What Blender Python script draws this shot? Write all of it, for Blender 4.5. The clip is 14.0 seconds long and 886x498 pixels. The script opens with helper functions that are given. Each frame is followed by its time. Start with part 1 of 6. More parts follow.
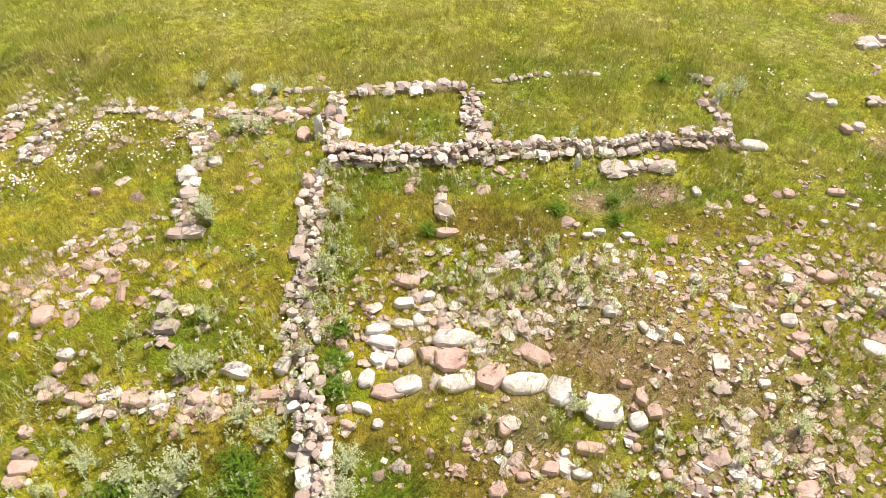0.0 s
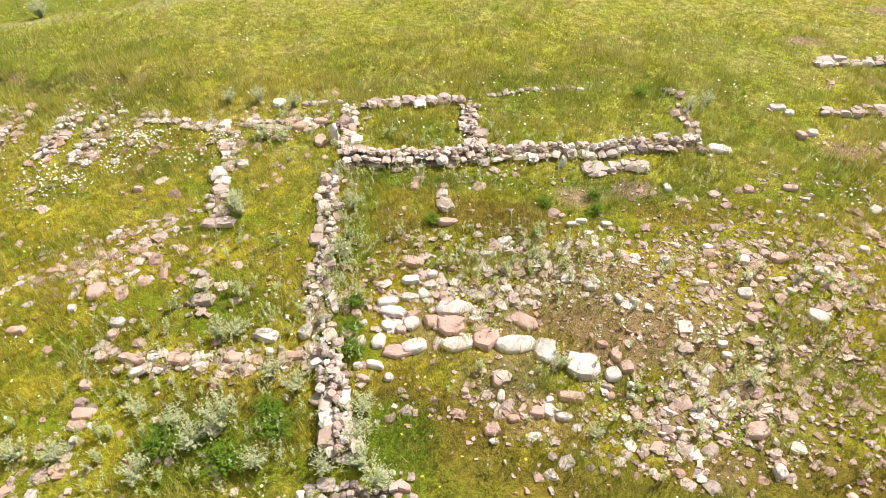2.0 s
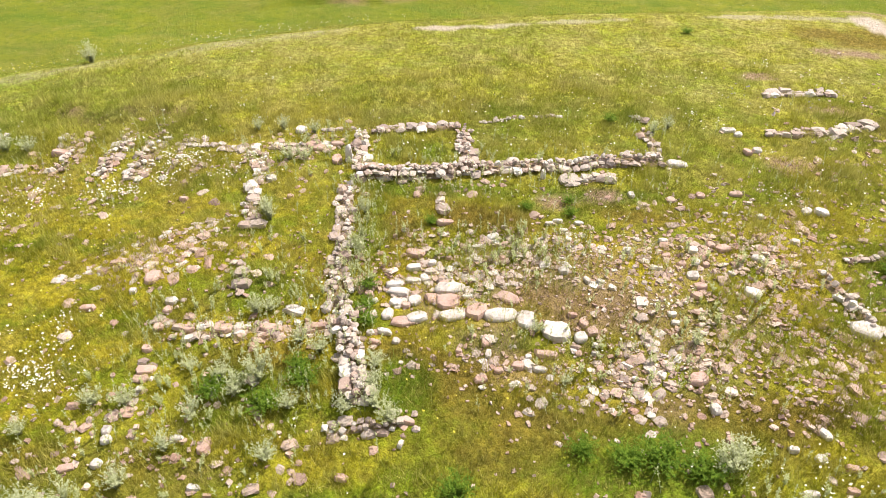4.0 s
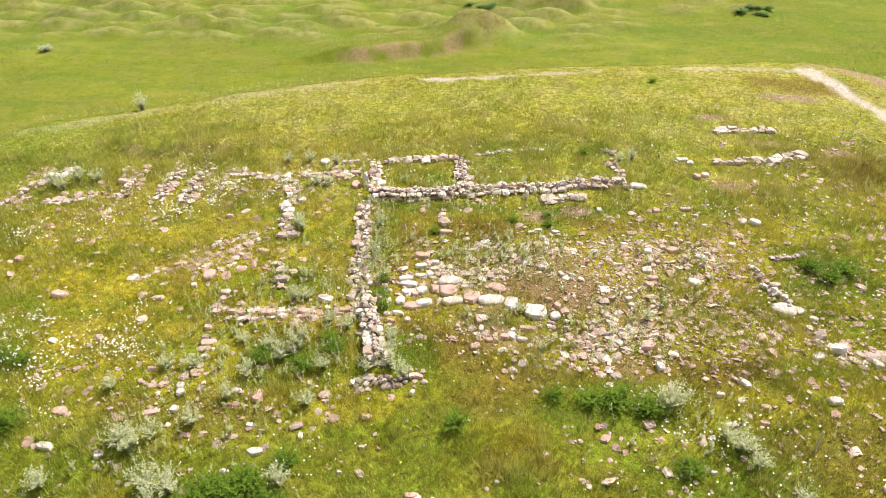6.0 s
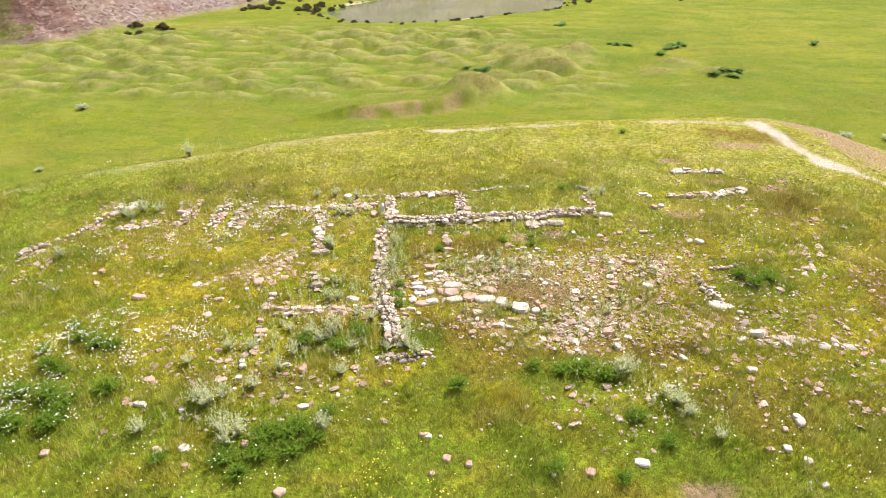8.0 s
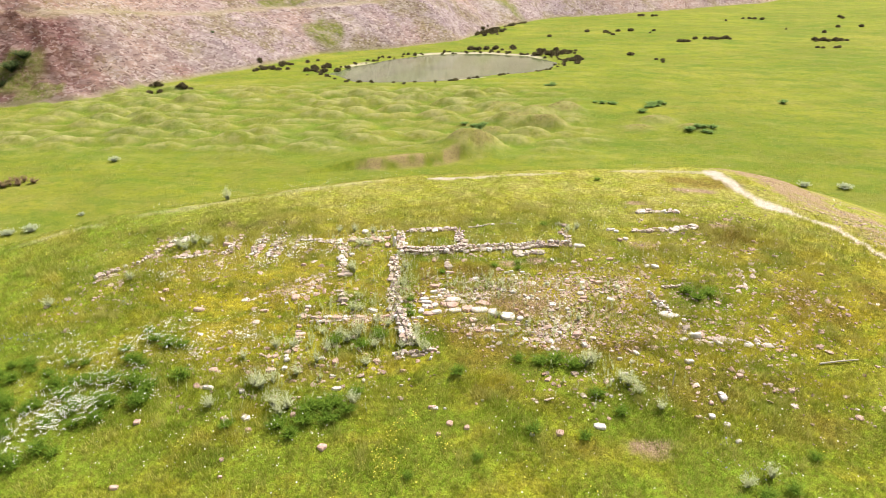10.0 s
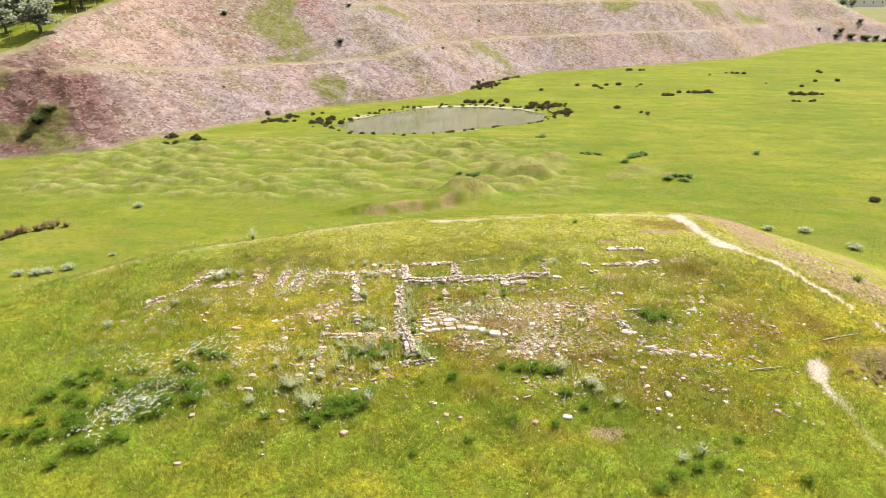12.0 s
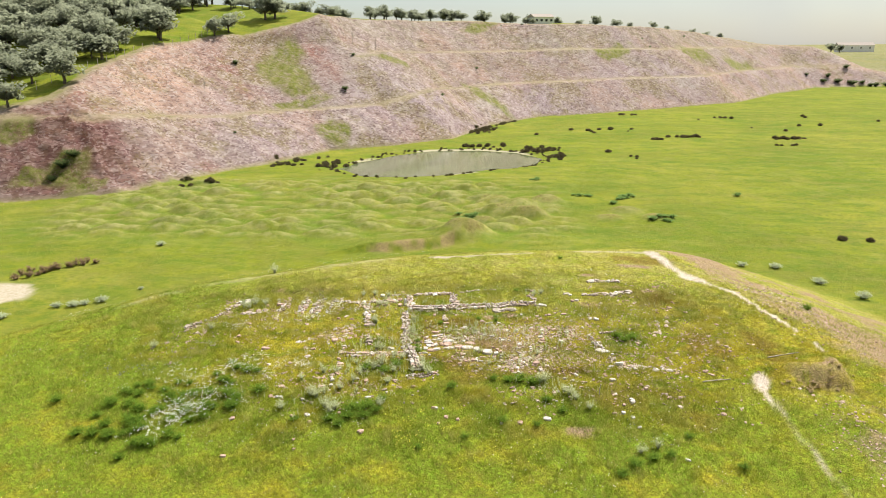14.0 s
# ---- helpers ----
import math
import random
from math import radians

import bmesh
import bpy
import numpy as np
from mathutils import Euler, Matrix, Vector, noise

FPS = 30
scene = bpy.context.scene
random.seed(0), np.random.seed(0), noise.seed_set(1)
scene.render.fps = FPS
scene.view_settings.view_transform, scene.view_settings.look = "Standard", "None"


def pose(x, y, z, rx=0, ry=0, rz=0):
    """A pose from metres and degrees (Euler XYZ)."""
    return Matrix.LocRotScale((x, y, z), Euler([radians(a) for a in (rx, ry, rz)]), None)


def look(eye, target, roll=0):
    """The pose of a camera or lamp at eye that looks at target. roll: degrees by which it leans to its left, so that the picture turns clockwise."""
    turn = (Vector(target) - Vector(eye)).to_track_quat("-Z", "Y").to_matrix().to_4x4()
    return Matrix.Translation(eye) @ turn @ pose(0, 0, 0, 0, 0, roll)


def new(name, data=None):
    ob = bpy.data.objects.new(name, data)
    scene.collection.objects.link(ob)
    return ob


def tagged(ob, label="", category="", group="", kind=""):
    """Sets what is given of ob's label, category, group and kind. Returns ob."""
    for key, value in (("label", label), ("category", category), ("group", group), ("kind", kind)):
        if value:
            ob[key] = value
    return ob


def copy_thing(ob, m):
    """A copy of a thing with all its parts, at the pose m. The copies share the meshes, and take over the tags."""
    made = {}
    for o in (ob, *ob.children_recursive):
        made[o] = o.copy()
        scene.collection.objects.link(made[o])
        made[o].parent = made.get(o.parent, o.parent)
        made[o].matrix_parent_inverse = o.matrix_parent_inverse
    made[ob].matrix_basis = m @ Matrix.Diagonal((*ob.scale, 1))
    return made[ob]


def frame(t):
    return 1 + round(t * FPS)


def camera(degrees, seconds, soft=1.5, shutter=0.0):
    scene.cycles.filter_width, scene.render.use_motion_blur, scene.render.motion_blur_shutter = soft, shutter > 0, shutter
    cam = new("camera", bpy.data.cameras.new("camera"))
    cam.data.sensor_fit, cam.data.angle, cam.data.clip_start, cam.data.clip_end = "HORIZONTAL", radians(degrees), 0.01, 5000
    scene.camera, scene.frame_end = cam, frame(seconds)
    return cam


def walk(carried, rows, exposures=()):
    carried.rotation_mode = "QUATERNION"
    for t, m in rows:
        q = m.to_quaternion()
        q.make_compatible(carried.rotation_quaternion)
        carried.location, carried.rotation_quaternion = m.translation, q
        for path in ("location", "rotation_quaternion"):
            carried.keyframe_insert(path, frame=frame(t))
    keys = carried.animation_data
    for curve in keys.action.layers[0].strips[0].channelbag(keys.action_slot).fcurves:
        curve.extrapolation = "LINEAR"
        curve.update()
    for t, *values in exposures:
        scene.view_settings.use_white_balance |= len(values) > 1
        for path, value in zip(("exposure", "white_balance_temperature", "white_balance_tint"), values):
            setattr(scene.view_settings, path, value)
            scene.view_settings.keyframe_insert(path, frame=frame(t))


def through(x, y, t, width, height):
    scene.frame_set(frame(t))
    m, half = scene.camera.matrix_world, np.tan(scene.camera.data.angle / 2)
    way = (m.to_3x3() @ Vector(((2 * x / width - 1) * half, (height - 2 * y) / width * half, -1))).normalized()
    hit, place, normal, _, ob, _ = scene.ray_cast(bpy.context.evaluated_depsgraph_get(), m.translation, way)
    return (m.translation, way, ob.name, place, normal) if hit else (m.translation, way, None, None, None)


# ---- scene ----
cam = camera(64.0, 14.0, soft=0.7)

PATH = [
    (0, (-0.303, -17.198, 9.441), (-0.352, -15.728, 8.086), 0.7),
    (0.5, (-0.277, -17.611, 9.547), (-0.327, -16.127, 8.207), 0.6),
    (1, (-0.246, -18.074, 9.678), (-0.298, -16.576, 8.353), 0.6),
    (1.5, (-0.238, -18.61, 9.791), (-0.293, -17.094, 8.487), 0.5),
    (2, (-0.248, -19.173, 9.944), (-0.301, -17.641, 8.66), 0.5),
    (2.5, (-0.208, -19.799, 10.1), (-0.264, -18.247, 8.84), 0.4),
    (3, (-0.131, -20.514, 10.265), (-0.192, -18.939, 9.034), 0.2),
    (5.5, (0.141, -25.011, 11.371), (0.067, -23.327, 10.294), -0.4),
    (6, (0.156, -26.108, 11.653), (0.082, -24.403, 10.61), -0.5),
    (6.5, (0.155, -27.287, 11.922), (0.082, -25.56, 10.915), -0.5),
    (7, (0.178, -28.518, 12.223), (0.105, -26.771, 11.251), -0.5),
    (9.5, (0.178, -35.567, 13.964), (0.11, -33.736, 13.163), -0.5),
    (10, (0.181, -37.08, 14.349), (0.116, -35.235, 13.581), -0.4),
    (10.5, (0.207, -38.588, 14.72), (0.145, -36.73, 13.984), -0.4),
    (11, (0.267, -40.096, 15.101), (0.207, -38.225, 14.396), -0.3),
    (11.5, (0.315, -41.588, 15.473), (0.256, -39.706, 14.799), -0.3),
    (12, (0.354, -43.087, 15.846), (0.296, -41.194, 15.201), -0.3),
    (12.5, (0.401, -44.594, 16.216), (0.342, -42.693, 15.599), -0.3),
    (13, (0.429, -46.117, 16.577), (0.371, -44.206, 15.988), -0.3),
    (13.5, (0.459, -47.65, 16.964), (0.402, -45.732, 16.401), -0.3),
    (14, (0.504, -49.177, 17.363), (0.447, -47.252, 16.825), -0.3),
]
walk(cam, [(t, look(eye, target, roll)) for t, eye, target, roll in PATH], exposures=[(0.0, 0.35, 6500.0, 10.5), (6.0, 0.41, 6500.0, 11.5), (9.5, 0.5, 6500.0, 10.5), (12.5, 0.48, 6500.0, 9.0), (14.0, 0.36, 6450.0, 6.5)])

# ---- world and sun ----
SUN_FROM = Vector((0.58, 0.5, 1.1)).normalized()
sky_world = bpy.data.worlds.new("sky")
scene.world = sky_world
sky_world.use_nodes = True
wn = sky_world.node_tree
sky = wn.nodes.new("ShaderNodeTexSky")
sky.sky_type, sky.sun_disc = "NISHITA", False
sky.sun_elevation = math.asin(SUN_FROM.z)
sky.sun_rotation = math.atan2(SUN_FROM.x, SUN_FROM.y)
sky.air_density, sky.dust_density, sky.ozone_density = 1.0, 1.5, 1.0
# thin bright cloud over most of the sky
cloud = wn.nodes.new("ShaderNodeTexNoise")
cloud.inputs["Scale"].default_value, cloud.inputs["Detail"].default_value = 2.2, 6.0
cover = wn.nodes.new("ShaderNodeMapRange")
cover.inputs["From Min"].default_value, cover.inputs["From Max"].default_value = 0.3, 0.6
cover.inputs["To Min"].default_value, cover.inputs["To Max"].default_value = 0.08, 0.8
veil = wn.nodes.new("ShaderNodeMix")
veil.data_type = "RGBA"
veil.inputs[7].default_value = (5.0, 4.95, 4.8, 1)
wn.links.new(wn.nodes.new("ShaderNodeTexCoord").outputs["Generated"], cloud.inputs["Vector"])
wn.links.new(cloud.outputs["Fac"], cover.inputs["Value"])
wn.links.new(cover.outputs[0], veil.inputs[0])
wn.links.new(sky.outputs[0], veil.inputs[6])
wn.links.new(veil.outputs[2], wn.nodes["Background"].inputs[0])
wn.nodes["Background"].inputs[1].default_value = 0.105
sun_data = bpy.data.lights.new("sun", "SUN")
sun_data.energy, sun_data.angle, sun_data.color = 5.0, radians(0.6), (1.0, 0.94, 0.84)
sun = new("sun", sun_data)
sun.matrix_world = look(SUN_FROM * 60, (0, 0, 0))


# ---- numeric helpers ----
def lattice(ix, iy, seed):
    h = (ix.astype(np.int64) * 374761393 + iy.astype(np.int64) * 668265263 + seed * 974634777) & 0xFFFFFFFF
    h = ((h ^ (h >> 13)) * 1274126177) & 0xFFFFFFFF
    return ((h ^ (h >> 16)) & 0xFFFFFF) / float(0xFFFFFF)


def vnoise(x, y, size, seed):
    """Smooth noise from 0 to 1 with cells of that size."""
    u, v = np.asarray(x, float) / size, np.asarray(y, float) / size
    iu, iv = np.floor(u), np.floor(v)
    fu, fv = u - iu, v - iv
    fu, fv = fu * fu * (3 - 2 * fu), fv * fv * (3 - 2 * fv)
    a, b = lattice(iu, iv, seed), lattice(iu + 1, iv, seed)
    c, d = lattice(iu, iv + 1, seed), lattice(iu + 1, iv + 1, seed)
    return (a * (1 - fu) + b * fu) * (1 - fv) + (c * (1 - fu) + d * fu) * fv


def step(x, lo, hi):
    s = np.clip((x - lo) / (hi - lo), 0, 1)
    return s * s * (3 - 2 * s)


def to_line(x, y, pts):
    """Distance to an open line, the signed side, and the x and y of the nearest point."""
    best = np.full(np.shape(x), 1e9)
    side, nx, ny = np.zeros(np.shape(x)), np.zeros(np.shape(x)), np.zeros(np.shape(x))
    for (ax, ay), (bx, by) in zip(pts[:-1], pts[1:]):
        dx, dy = bx - ax, by - ay
        s = np.clip(((x - ax) * dx + (y - ay) * dy) / (dx * dx + dy * dy), 0, 1)
        qx, qy = ax + s * dx, ay + s * dy
        dist = np.hypot(x - qx, y - qy)
        near = dist < best
        best = np.where(near, dist, best)
        side = np.where(near, np.sign(dx * (y - ay) - dy * (x - ax)), side)
        nx, ny = np.where(near, qx, nx), np.where(near, qy, ny)
    return best, side, nx, ny


def inside(x, y, pts):
    odd = np.zeros(np.shape(x), bool)
    for (ax, ay), (bx, by) in zip(pts, pts[1:] + pts[:1]):
        if ay != by:
            odd ^= ((ay > y) != (by > y)) & (x < (bx - ax) * (y - ay) / (by - ay) + ax)
    return odd


# ---- the lie of the land ----
MOUND = [(-60, -48), (-46, -30), (-38, -16), (-31, -8), (-27, -5.2), (-24, -3.3), (-19, 0), (-14, 1.7), (-9, 3.3), (-5, 4.5),
         (4, 6.1), (9, 6.8), (14.5, 7.8), (16.8, 7.6), (17.4, 4.5), (18, 1), (20.4, -1.5), (21.8, -5.8), (23, -9), (24, -12),
         (25, -20), (27, -48)]
FOOT = [(-170, 10), (-110, 38), (-72, 57), (-56, 63), (-51, 73), (-45, 85), (-39, 94), (-30, 112), (-16, 121), (-2, 134), (9, 163),
        (25, 187), (56, 204), (80, 221), (108, 240), (148, 293), (182, 330), (225, 341), (300, 343), (420, 338), (900, 330)]
POND = [(-23.8, 88), (-20.8, 97), (-14.6, 107), (-7, 114), (4, 115), (13, 111), (17.3, 102), (14, 93), (7, 88), (-1.6, 82), (-10, 79.3),
        (-18, 81)]
WATER_Z = -4.9
PATH_TOP = [(-6, 4.6), (-1.2, 5.0), (7.4, 6.6), (13.2, 7.4), (15.9, 7.2), (16.5, 4.6), (17.3, 1.0), (19.6, -1.5), (20.9, -5.8), (21.9, -8.4),
            (22.2, -11.2)]
PATH_LOW = [(16.9, -12.6), (16.7, -14.5), (16.9, -16.4), (17.1, -18.5), (17.4, -21), (17.8, -25)]


def tussocks(x, y, size, seed):
    """Low rounded mounds in uneven rows."""
    u, v = x / (size * 1.35), y / (size * 1.0)
    iu, iv = np.floor(u), np.floor(v)
    out = np.zeros(np.shape(x))
    for di in (-1, 0, 1):
        for dj in (-1, 0, 1):
            a, b = iu + di, iv + dj
            cx, cy = a + 0.5 * (b % 2) + 0.7 * lattice(a, b, seed), b + 0.25 + 0.5 * lattice(a, b, seed + 1)
            r2 = ((u - cx) / 0.56) ** 2 + ((v - cy) / 0.37) ** 2
            out = np.maximum(out, (0.35 + 0.75 * lattice(a, b, seed + 2)) * np.exp(-r2 ** 1.3))
    return out


GREEN = [(-1.4, -6.0, 2.2, 0.4, 0.9), (3.2, -6.1, 2.6, 0.5, 0.8), (-2.4, -9.0, 0.45, 3.0, 0.9), (0.2, -11.2, 1.9, 0.5, 0.8), (-1.2, -12.4, 0.8, 1.0, 0.9), (-1.6, -4.1, 1.4, 0.9, 0.8), (-4.6, -9.6, 1.4, 1.2, 0.6), (-4.4, -12.6, 1.8, 0.9, 0.7),
         (3.4, -14.0, 2.4, 0.9, 1.0), (10.2, -9.2, 1.7, 1.5, 0.9), (12, -13.6, 2.2, 1.0, 0.6), (3, -2.0, 4.0, 1.2, 0.5), (-19, -4, 4, 1.6, 0.4), (15, -5, 1.6, 2, 0.5)]
GREEN += [(-14.2, -16.0, 3.6, 2.0, 1.0), (-5.0, -16.6, 2.0, 1.2, 1.0), (6.0, -16.6, 2.4, 1.6, 0.8), (-18.5, -15, 2.6, 2.2, 0.9), (-25, -10, 4, 3, 0.5), (8.2, -19.5, 2.0, 1.8, 0.8), (-8, -18.5, 4, 1.2, 0.6), (14, -18, 3, 2, 0.5), (-16.2, -18.6, 2.4, 1.2, 0.9)]
RUSTY = [(0.4, -7.2, 1.7, 0.7, 0.8), (-1.6, -7.6, 0.7, 1.0, 0.7), (4.5, -6.8, 1.6, 0.8, 0.6), (2.8, -10.2, 2.6, 1.2, 0.6), (13.6, -3.4, 2.6, 2.6, 0.6), (15, -9.4, 2.0, 2.4, 0.7), (-18.5, -2.6, 3.0, 1.6, 0.8), (14.6, 5.2, 3.0, 1.6, 0.8), (18.5, -9, 1.5, 3, 0.7),
         (-6.8, -8.2, 1.8, 1.2, 0.5), (-0.4, -12.1, 1.4, 0.8, 1.0), (-4.4, -11.9, 1.2, 0.6, 0.8), (-1.3, -11.8, 1.0, 0.7, 0.9), (-5.2, -12.8, 1.2, 0.6, 0.6), (-8, -5.5, 2.2, 0.8, 0.4)]
RUSTY += [(-9, -18, 2.5, 1.6, 0.45), (7.3, -12.6, 1.4, 1.0, 0.5), (8.5, -17.6, 2.6, 1.0, 0.5), (9.2, -15.2, 4.0, 1.4, 0.9), (0.8, -14.0, 1.6, 0.6, 0.8), (1.6, -15.8, 3.0, 0.9, 0.6), (12.5, -16.8, 3.0, 1.4, 0.7), (4.6, -13.0, 3.4, 0.8, 1.0), (1.0, -13.2, 2.2, 0.7, 0.9),
          (-6.5, -14.4, 3.4, 1.1, 0.6), (4.5, -18, 3, 0.8, 0.5), (18.5, -19, 2.0, 4.0, 0.5), (9.5, -17.9, 0.8, 0.5, 0.9)]


def patches(x, y, zones, size, seed):
    """How strongly any of the zones covers a place, with ragged edges."""
    best = np.zeros(np.shape(x))
    for cx, cy, sx, sy, k in zones:
        best = np.maximum(best, k * np.exp(-(((x - cx) / sx) ** 2 + ((y - cy) / sy) ** 2)))
    return step(best * (0.4 + 1.2 * vnoise(x, y, size, seed)), 0.18, 0.62) * np.minimum(1, best * 1.6)


def terrain(x, y):
    """Ground height and the masks of what covers it."""
    x, y = np.asarray(x, float), np.asarray(y, float)
    xc, yc = np.clip(x, -60, 40), np.clip(y, -60, 30)
    top = 1.34 + 0.0082 * xc + 0.054 * yc - 0.00152 * xc * xc - 0.00293 * yc * yc
    top += 0.16 * (vnoise(x, y, 3.1, 3) - 0.5) + 0.09 * (vnoise(x, y, 0.9, 4) - 0.5)
    dist, _, _, _ = to_line(x, y, MOUND + MOUND[:1])
    out = np.where(inside(x, y, MOUND), -dist, dist)
    fall = 0.46 * (np.sqrt(np.maximum(out, 0) ** 2 + 2.2) - math.sqrt(2.2))
    gentle = 0.24 * np.maximum(out - 0.5, 0) + 0.002 * np.maximum(out, 0) ** 2
    fall = fall + (gentle - fall) * step(x, 13, 19)
    mound = top - np.where(out > 0, fall, 0)
    # scarp beside the lower path
    ux, uy = (x - 20.3) * 0.93 + (y + 13.2) * 0.36, -(x - 20.3) * 0.36 + (y + 13.2) * 0.93
    uy = uy - 0.9 * (vnoise(x, y, 1.1, 25) - 0.5) - 0.5 * (vnoise(x, y, 0.45, 36) - 0.5) - 0.05 * ux * ux + 0.35 * np.sin(ux * 1.7)
    span = step(ux, -2.8, -0.8) * (1 - step(ux, 1.6, 3.2))
    mound += span * ((0.55 + 0.3 * vnoise(x, y, 0.8, 37)) * step(uy, -0.35, 0.55) * np.exp(-(np.maximum(uy, 0) / 2.0) ** 2) - 0.2 * np.exp(-((uy + 0.7) / 0.8) ** 2) + 0.3 * np.exp(-((uy - 0.2) / 0.6) ** 2) * (vnoise(x, y, 0.42, 38) - 0.5))
    bank = span * np.exp(-((uy - 0.1) / 0.55) ** 4)
    crown = span * np.exp(-(((uy - 0.9) / 0.5) ** 2 + ((ux - 1.3) / 1.2) ** 2))
    d_ledge, s_ledge, _, _ = to_line(x, y, [(-12.8, -1.7), (-11.5, -2.2), (-10.4, -1.9), (-8.8, -1.8)])
    mound += np.where(s_ledge > 0, 0.26 * np.exp(-(d_ledge / 1.3) ** 2), 0.26 * (1 - step(d_ledge + 0.3 * (vnoise(x, y, 0.5, 48) - 0.5), 0.05, 0.35)))
    plain = -5.3 + 0.012 * (np.minimum(y, 420) - 45)
    plain = np.where(y < -20, -6.1, plain)
    plain += 0.25 * (vnoise(x, y, 14, 5) - 0.5) + 0.12 * (vnoise(x, y, 3, 6) - 0.5)
    # furrowed hummocks before the pond
    field = step(x, -70, -46) * (1 - step(x, 8, 20)) * step(y, 33, 41) * (1 - step(y, 68, 82))
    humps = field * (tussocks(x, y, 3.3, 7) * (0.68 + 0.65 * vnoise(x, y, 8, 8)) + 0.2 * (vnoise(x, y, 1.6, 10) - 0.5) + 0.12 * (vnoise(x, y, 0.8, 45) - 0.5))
    plain += humps
    knobs = np.zeros(np.shape(x))
    for hx, hy, hr, hh in ((10, 48.5, 2.4, 1.3), (6, 50.5, 2.4, 1.2), (9, 54, 2.6, 1.3), (3, 45, 2.0, 0.9), (13, 57, 2.6, 1.1), (5, 57, 2.6, 1.0), (0.6, 38.0, 3.2, 1.5),
                           (24, 52, 2.2, 0.7), (21, 48, 2.0, 0.5), (27.5, 48.3, 2.0, 0.5)):
        knob = np.exp(-(((x - hx) / hr) ** 2 + ((y - hy) / (hr * 0.8)) ** 2) ** 1.35)
        plain += hh * knob
        knobs = knobs + 0.9 * knob
    heath = step(knobs, 0.25, 0.8) * (0.35 + 0.65 * step(vnoise(x, y, 0.8, 54), 0.25, 0.6))
    db, sb, _, _ = to_line(x, y, [(-9.5, 31.6), (-6, 32.8), (-3, 33.8), (0, 36)])
    plain += np.where(sb > 0, 1.0 * np.exp(-(db / 4.0) ** 2), 1.0 * (1 - step(db + 0.8 * (vnoise(x, y, 1.3, 39) - 0.5), 0.1, 1.1)))
    # pond
    dp, _, _, _ = to_line(x, y, POND + POND[:1])
    dp = np.where(inside(x, y, POND), -dp, dp) + 2.2 * (vnoise(x, y, 5, 11) - 0.5)
    level = 1 - step(dp, 0, 12)
    plain = plain * (1 - level) + (WATER_Z + 0.25 * step(dp, -0.5, 3)) * level
    plain -= 0.8 * (1 - step(dp, -3, 0.4))
    # far country
    plain += 20 * step(np.hypot(x, y), 1800, 3600) * (0.5 + vnoise(x, y, 900, 28))
    # quarried hill
    df, sf, fx, fy = to_line(x, y, FOOT)
    wob = 3.0 * (vnoise(x, y, 19, 12) - 0.5) + 0.9 * (vnoise(x, y, 5, 13) - 0.5)
    d = np.where(sf > 0, df, -df)
    run = 0.68 * x + 0.73 * y
    e = d + np.where(d > 0, wob * step(d, 0, 6), 0)
    right = step(run, 78, 104)
    cut_l = np.interp(e, (0, 13.2, 17, 39, 60, 200), (0, 10.2, 10.4, 26, 60, 500))
    cut_r = np.interp(e, (0, 13.2, 16.8, 30, 33.4, 50, 60, 200), (0, 10.2, 10.4, 20.5, 20.8, 33, 60, 500))
    tail = step(run, 395, 440)
    cut_l, cut_r = cut_l * (1 - tail), cut_r * (1 - tail) + np.interp(e, (0, 4, 160), (0, 2.5, 15)) * tail
    sag = np.interp(run, (-20, 3, 8, 17, 22, 29, 40, 56, 68, 85, 96, 107, 125), (1.8, 1.6, 1.2, 0.5, 0.1, -0.8, -1.9, -2.3, -2.5, -1.8, 0.0, 0.6, 0))
    cut = cut_l * (1 - right) + cut_r * right + sag * step(e, 3, 13) + 0.8 * (vnoise(x, y, 40, 14) - 0.5)
    rough = 1.3 * (vnoise(x, y, 3.2, 15) - 0.5) + 1.1 * (vnoise(x, y, 1.5, 16) - 0.5)
    rough += 0.8 * (np.floor(6 * vnoise(x, y, 4.5, 29)) / 6 - 0.5) + 0.5 * (np.floor(4 * vnoise(x, y, 1.9, 30)) / 4 - 0.5)
    crag = np.exp(-(((x + 67.5) / 13) ** 2 + ((y - 68) / 10) ** 2) ** 2)
    rough = 0.32 * rough + crag * (2.4 * (np.floor(5 * vnoise(x, y, 3.4, 51)) / 5 - 0.5) + 1.6 * (np.floor(4 * vnoise(x, y, 1.5, 52)) / 4 - 0.5))
    base = np.interp(run, (-60, -7, 8, 13, 18, 24, 31, 38, 48, 57, 65, 90, 187, 249, 314, 387, 450, 600), (8, 9.2, 11.2, 12.4, 13.6, 14.3, 15, 15.9, 16, 17, 17.6, 28, 30, 29, 27, 21, 16, 15))
    rise = np.interp(run, (0, 30, 62, 95, 187, 387), (0.15, 0.19, 0.2, 0.06, 0.02, 0.005))
    nat = np.minimum(base + np.clip(e, 0, 150) * rise, 40) + 1.2 * (vnoise(x, y, 22, 17) - 0.5)
    hill = np.where(d > 0, np.minimum(cut, nat), 0)
    steep_l = np.interp(e, (0, 1, 12.8, 13.6, 16.6, 18, 60), (0, 1, 1, 0.45, 0.45, 1, 1))
    steep_r = np.interp(e, (0, 1, 12.8, 13.6, 16.4, 17.6, 29.6, 30.4, 33, 34.5, 60), (0, 1, 1, 0.5, 0.5, 1, 1, 0.5, 0.5, 1, 1))
    steep = steep_l * (1 - right) + steep_r * right
    rock = np.where(d > 0, steep * step(nat - cut, -0.8, 0.6), 0) * (1 - 0.6 * tail)
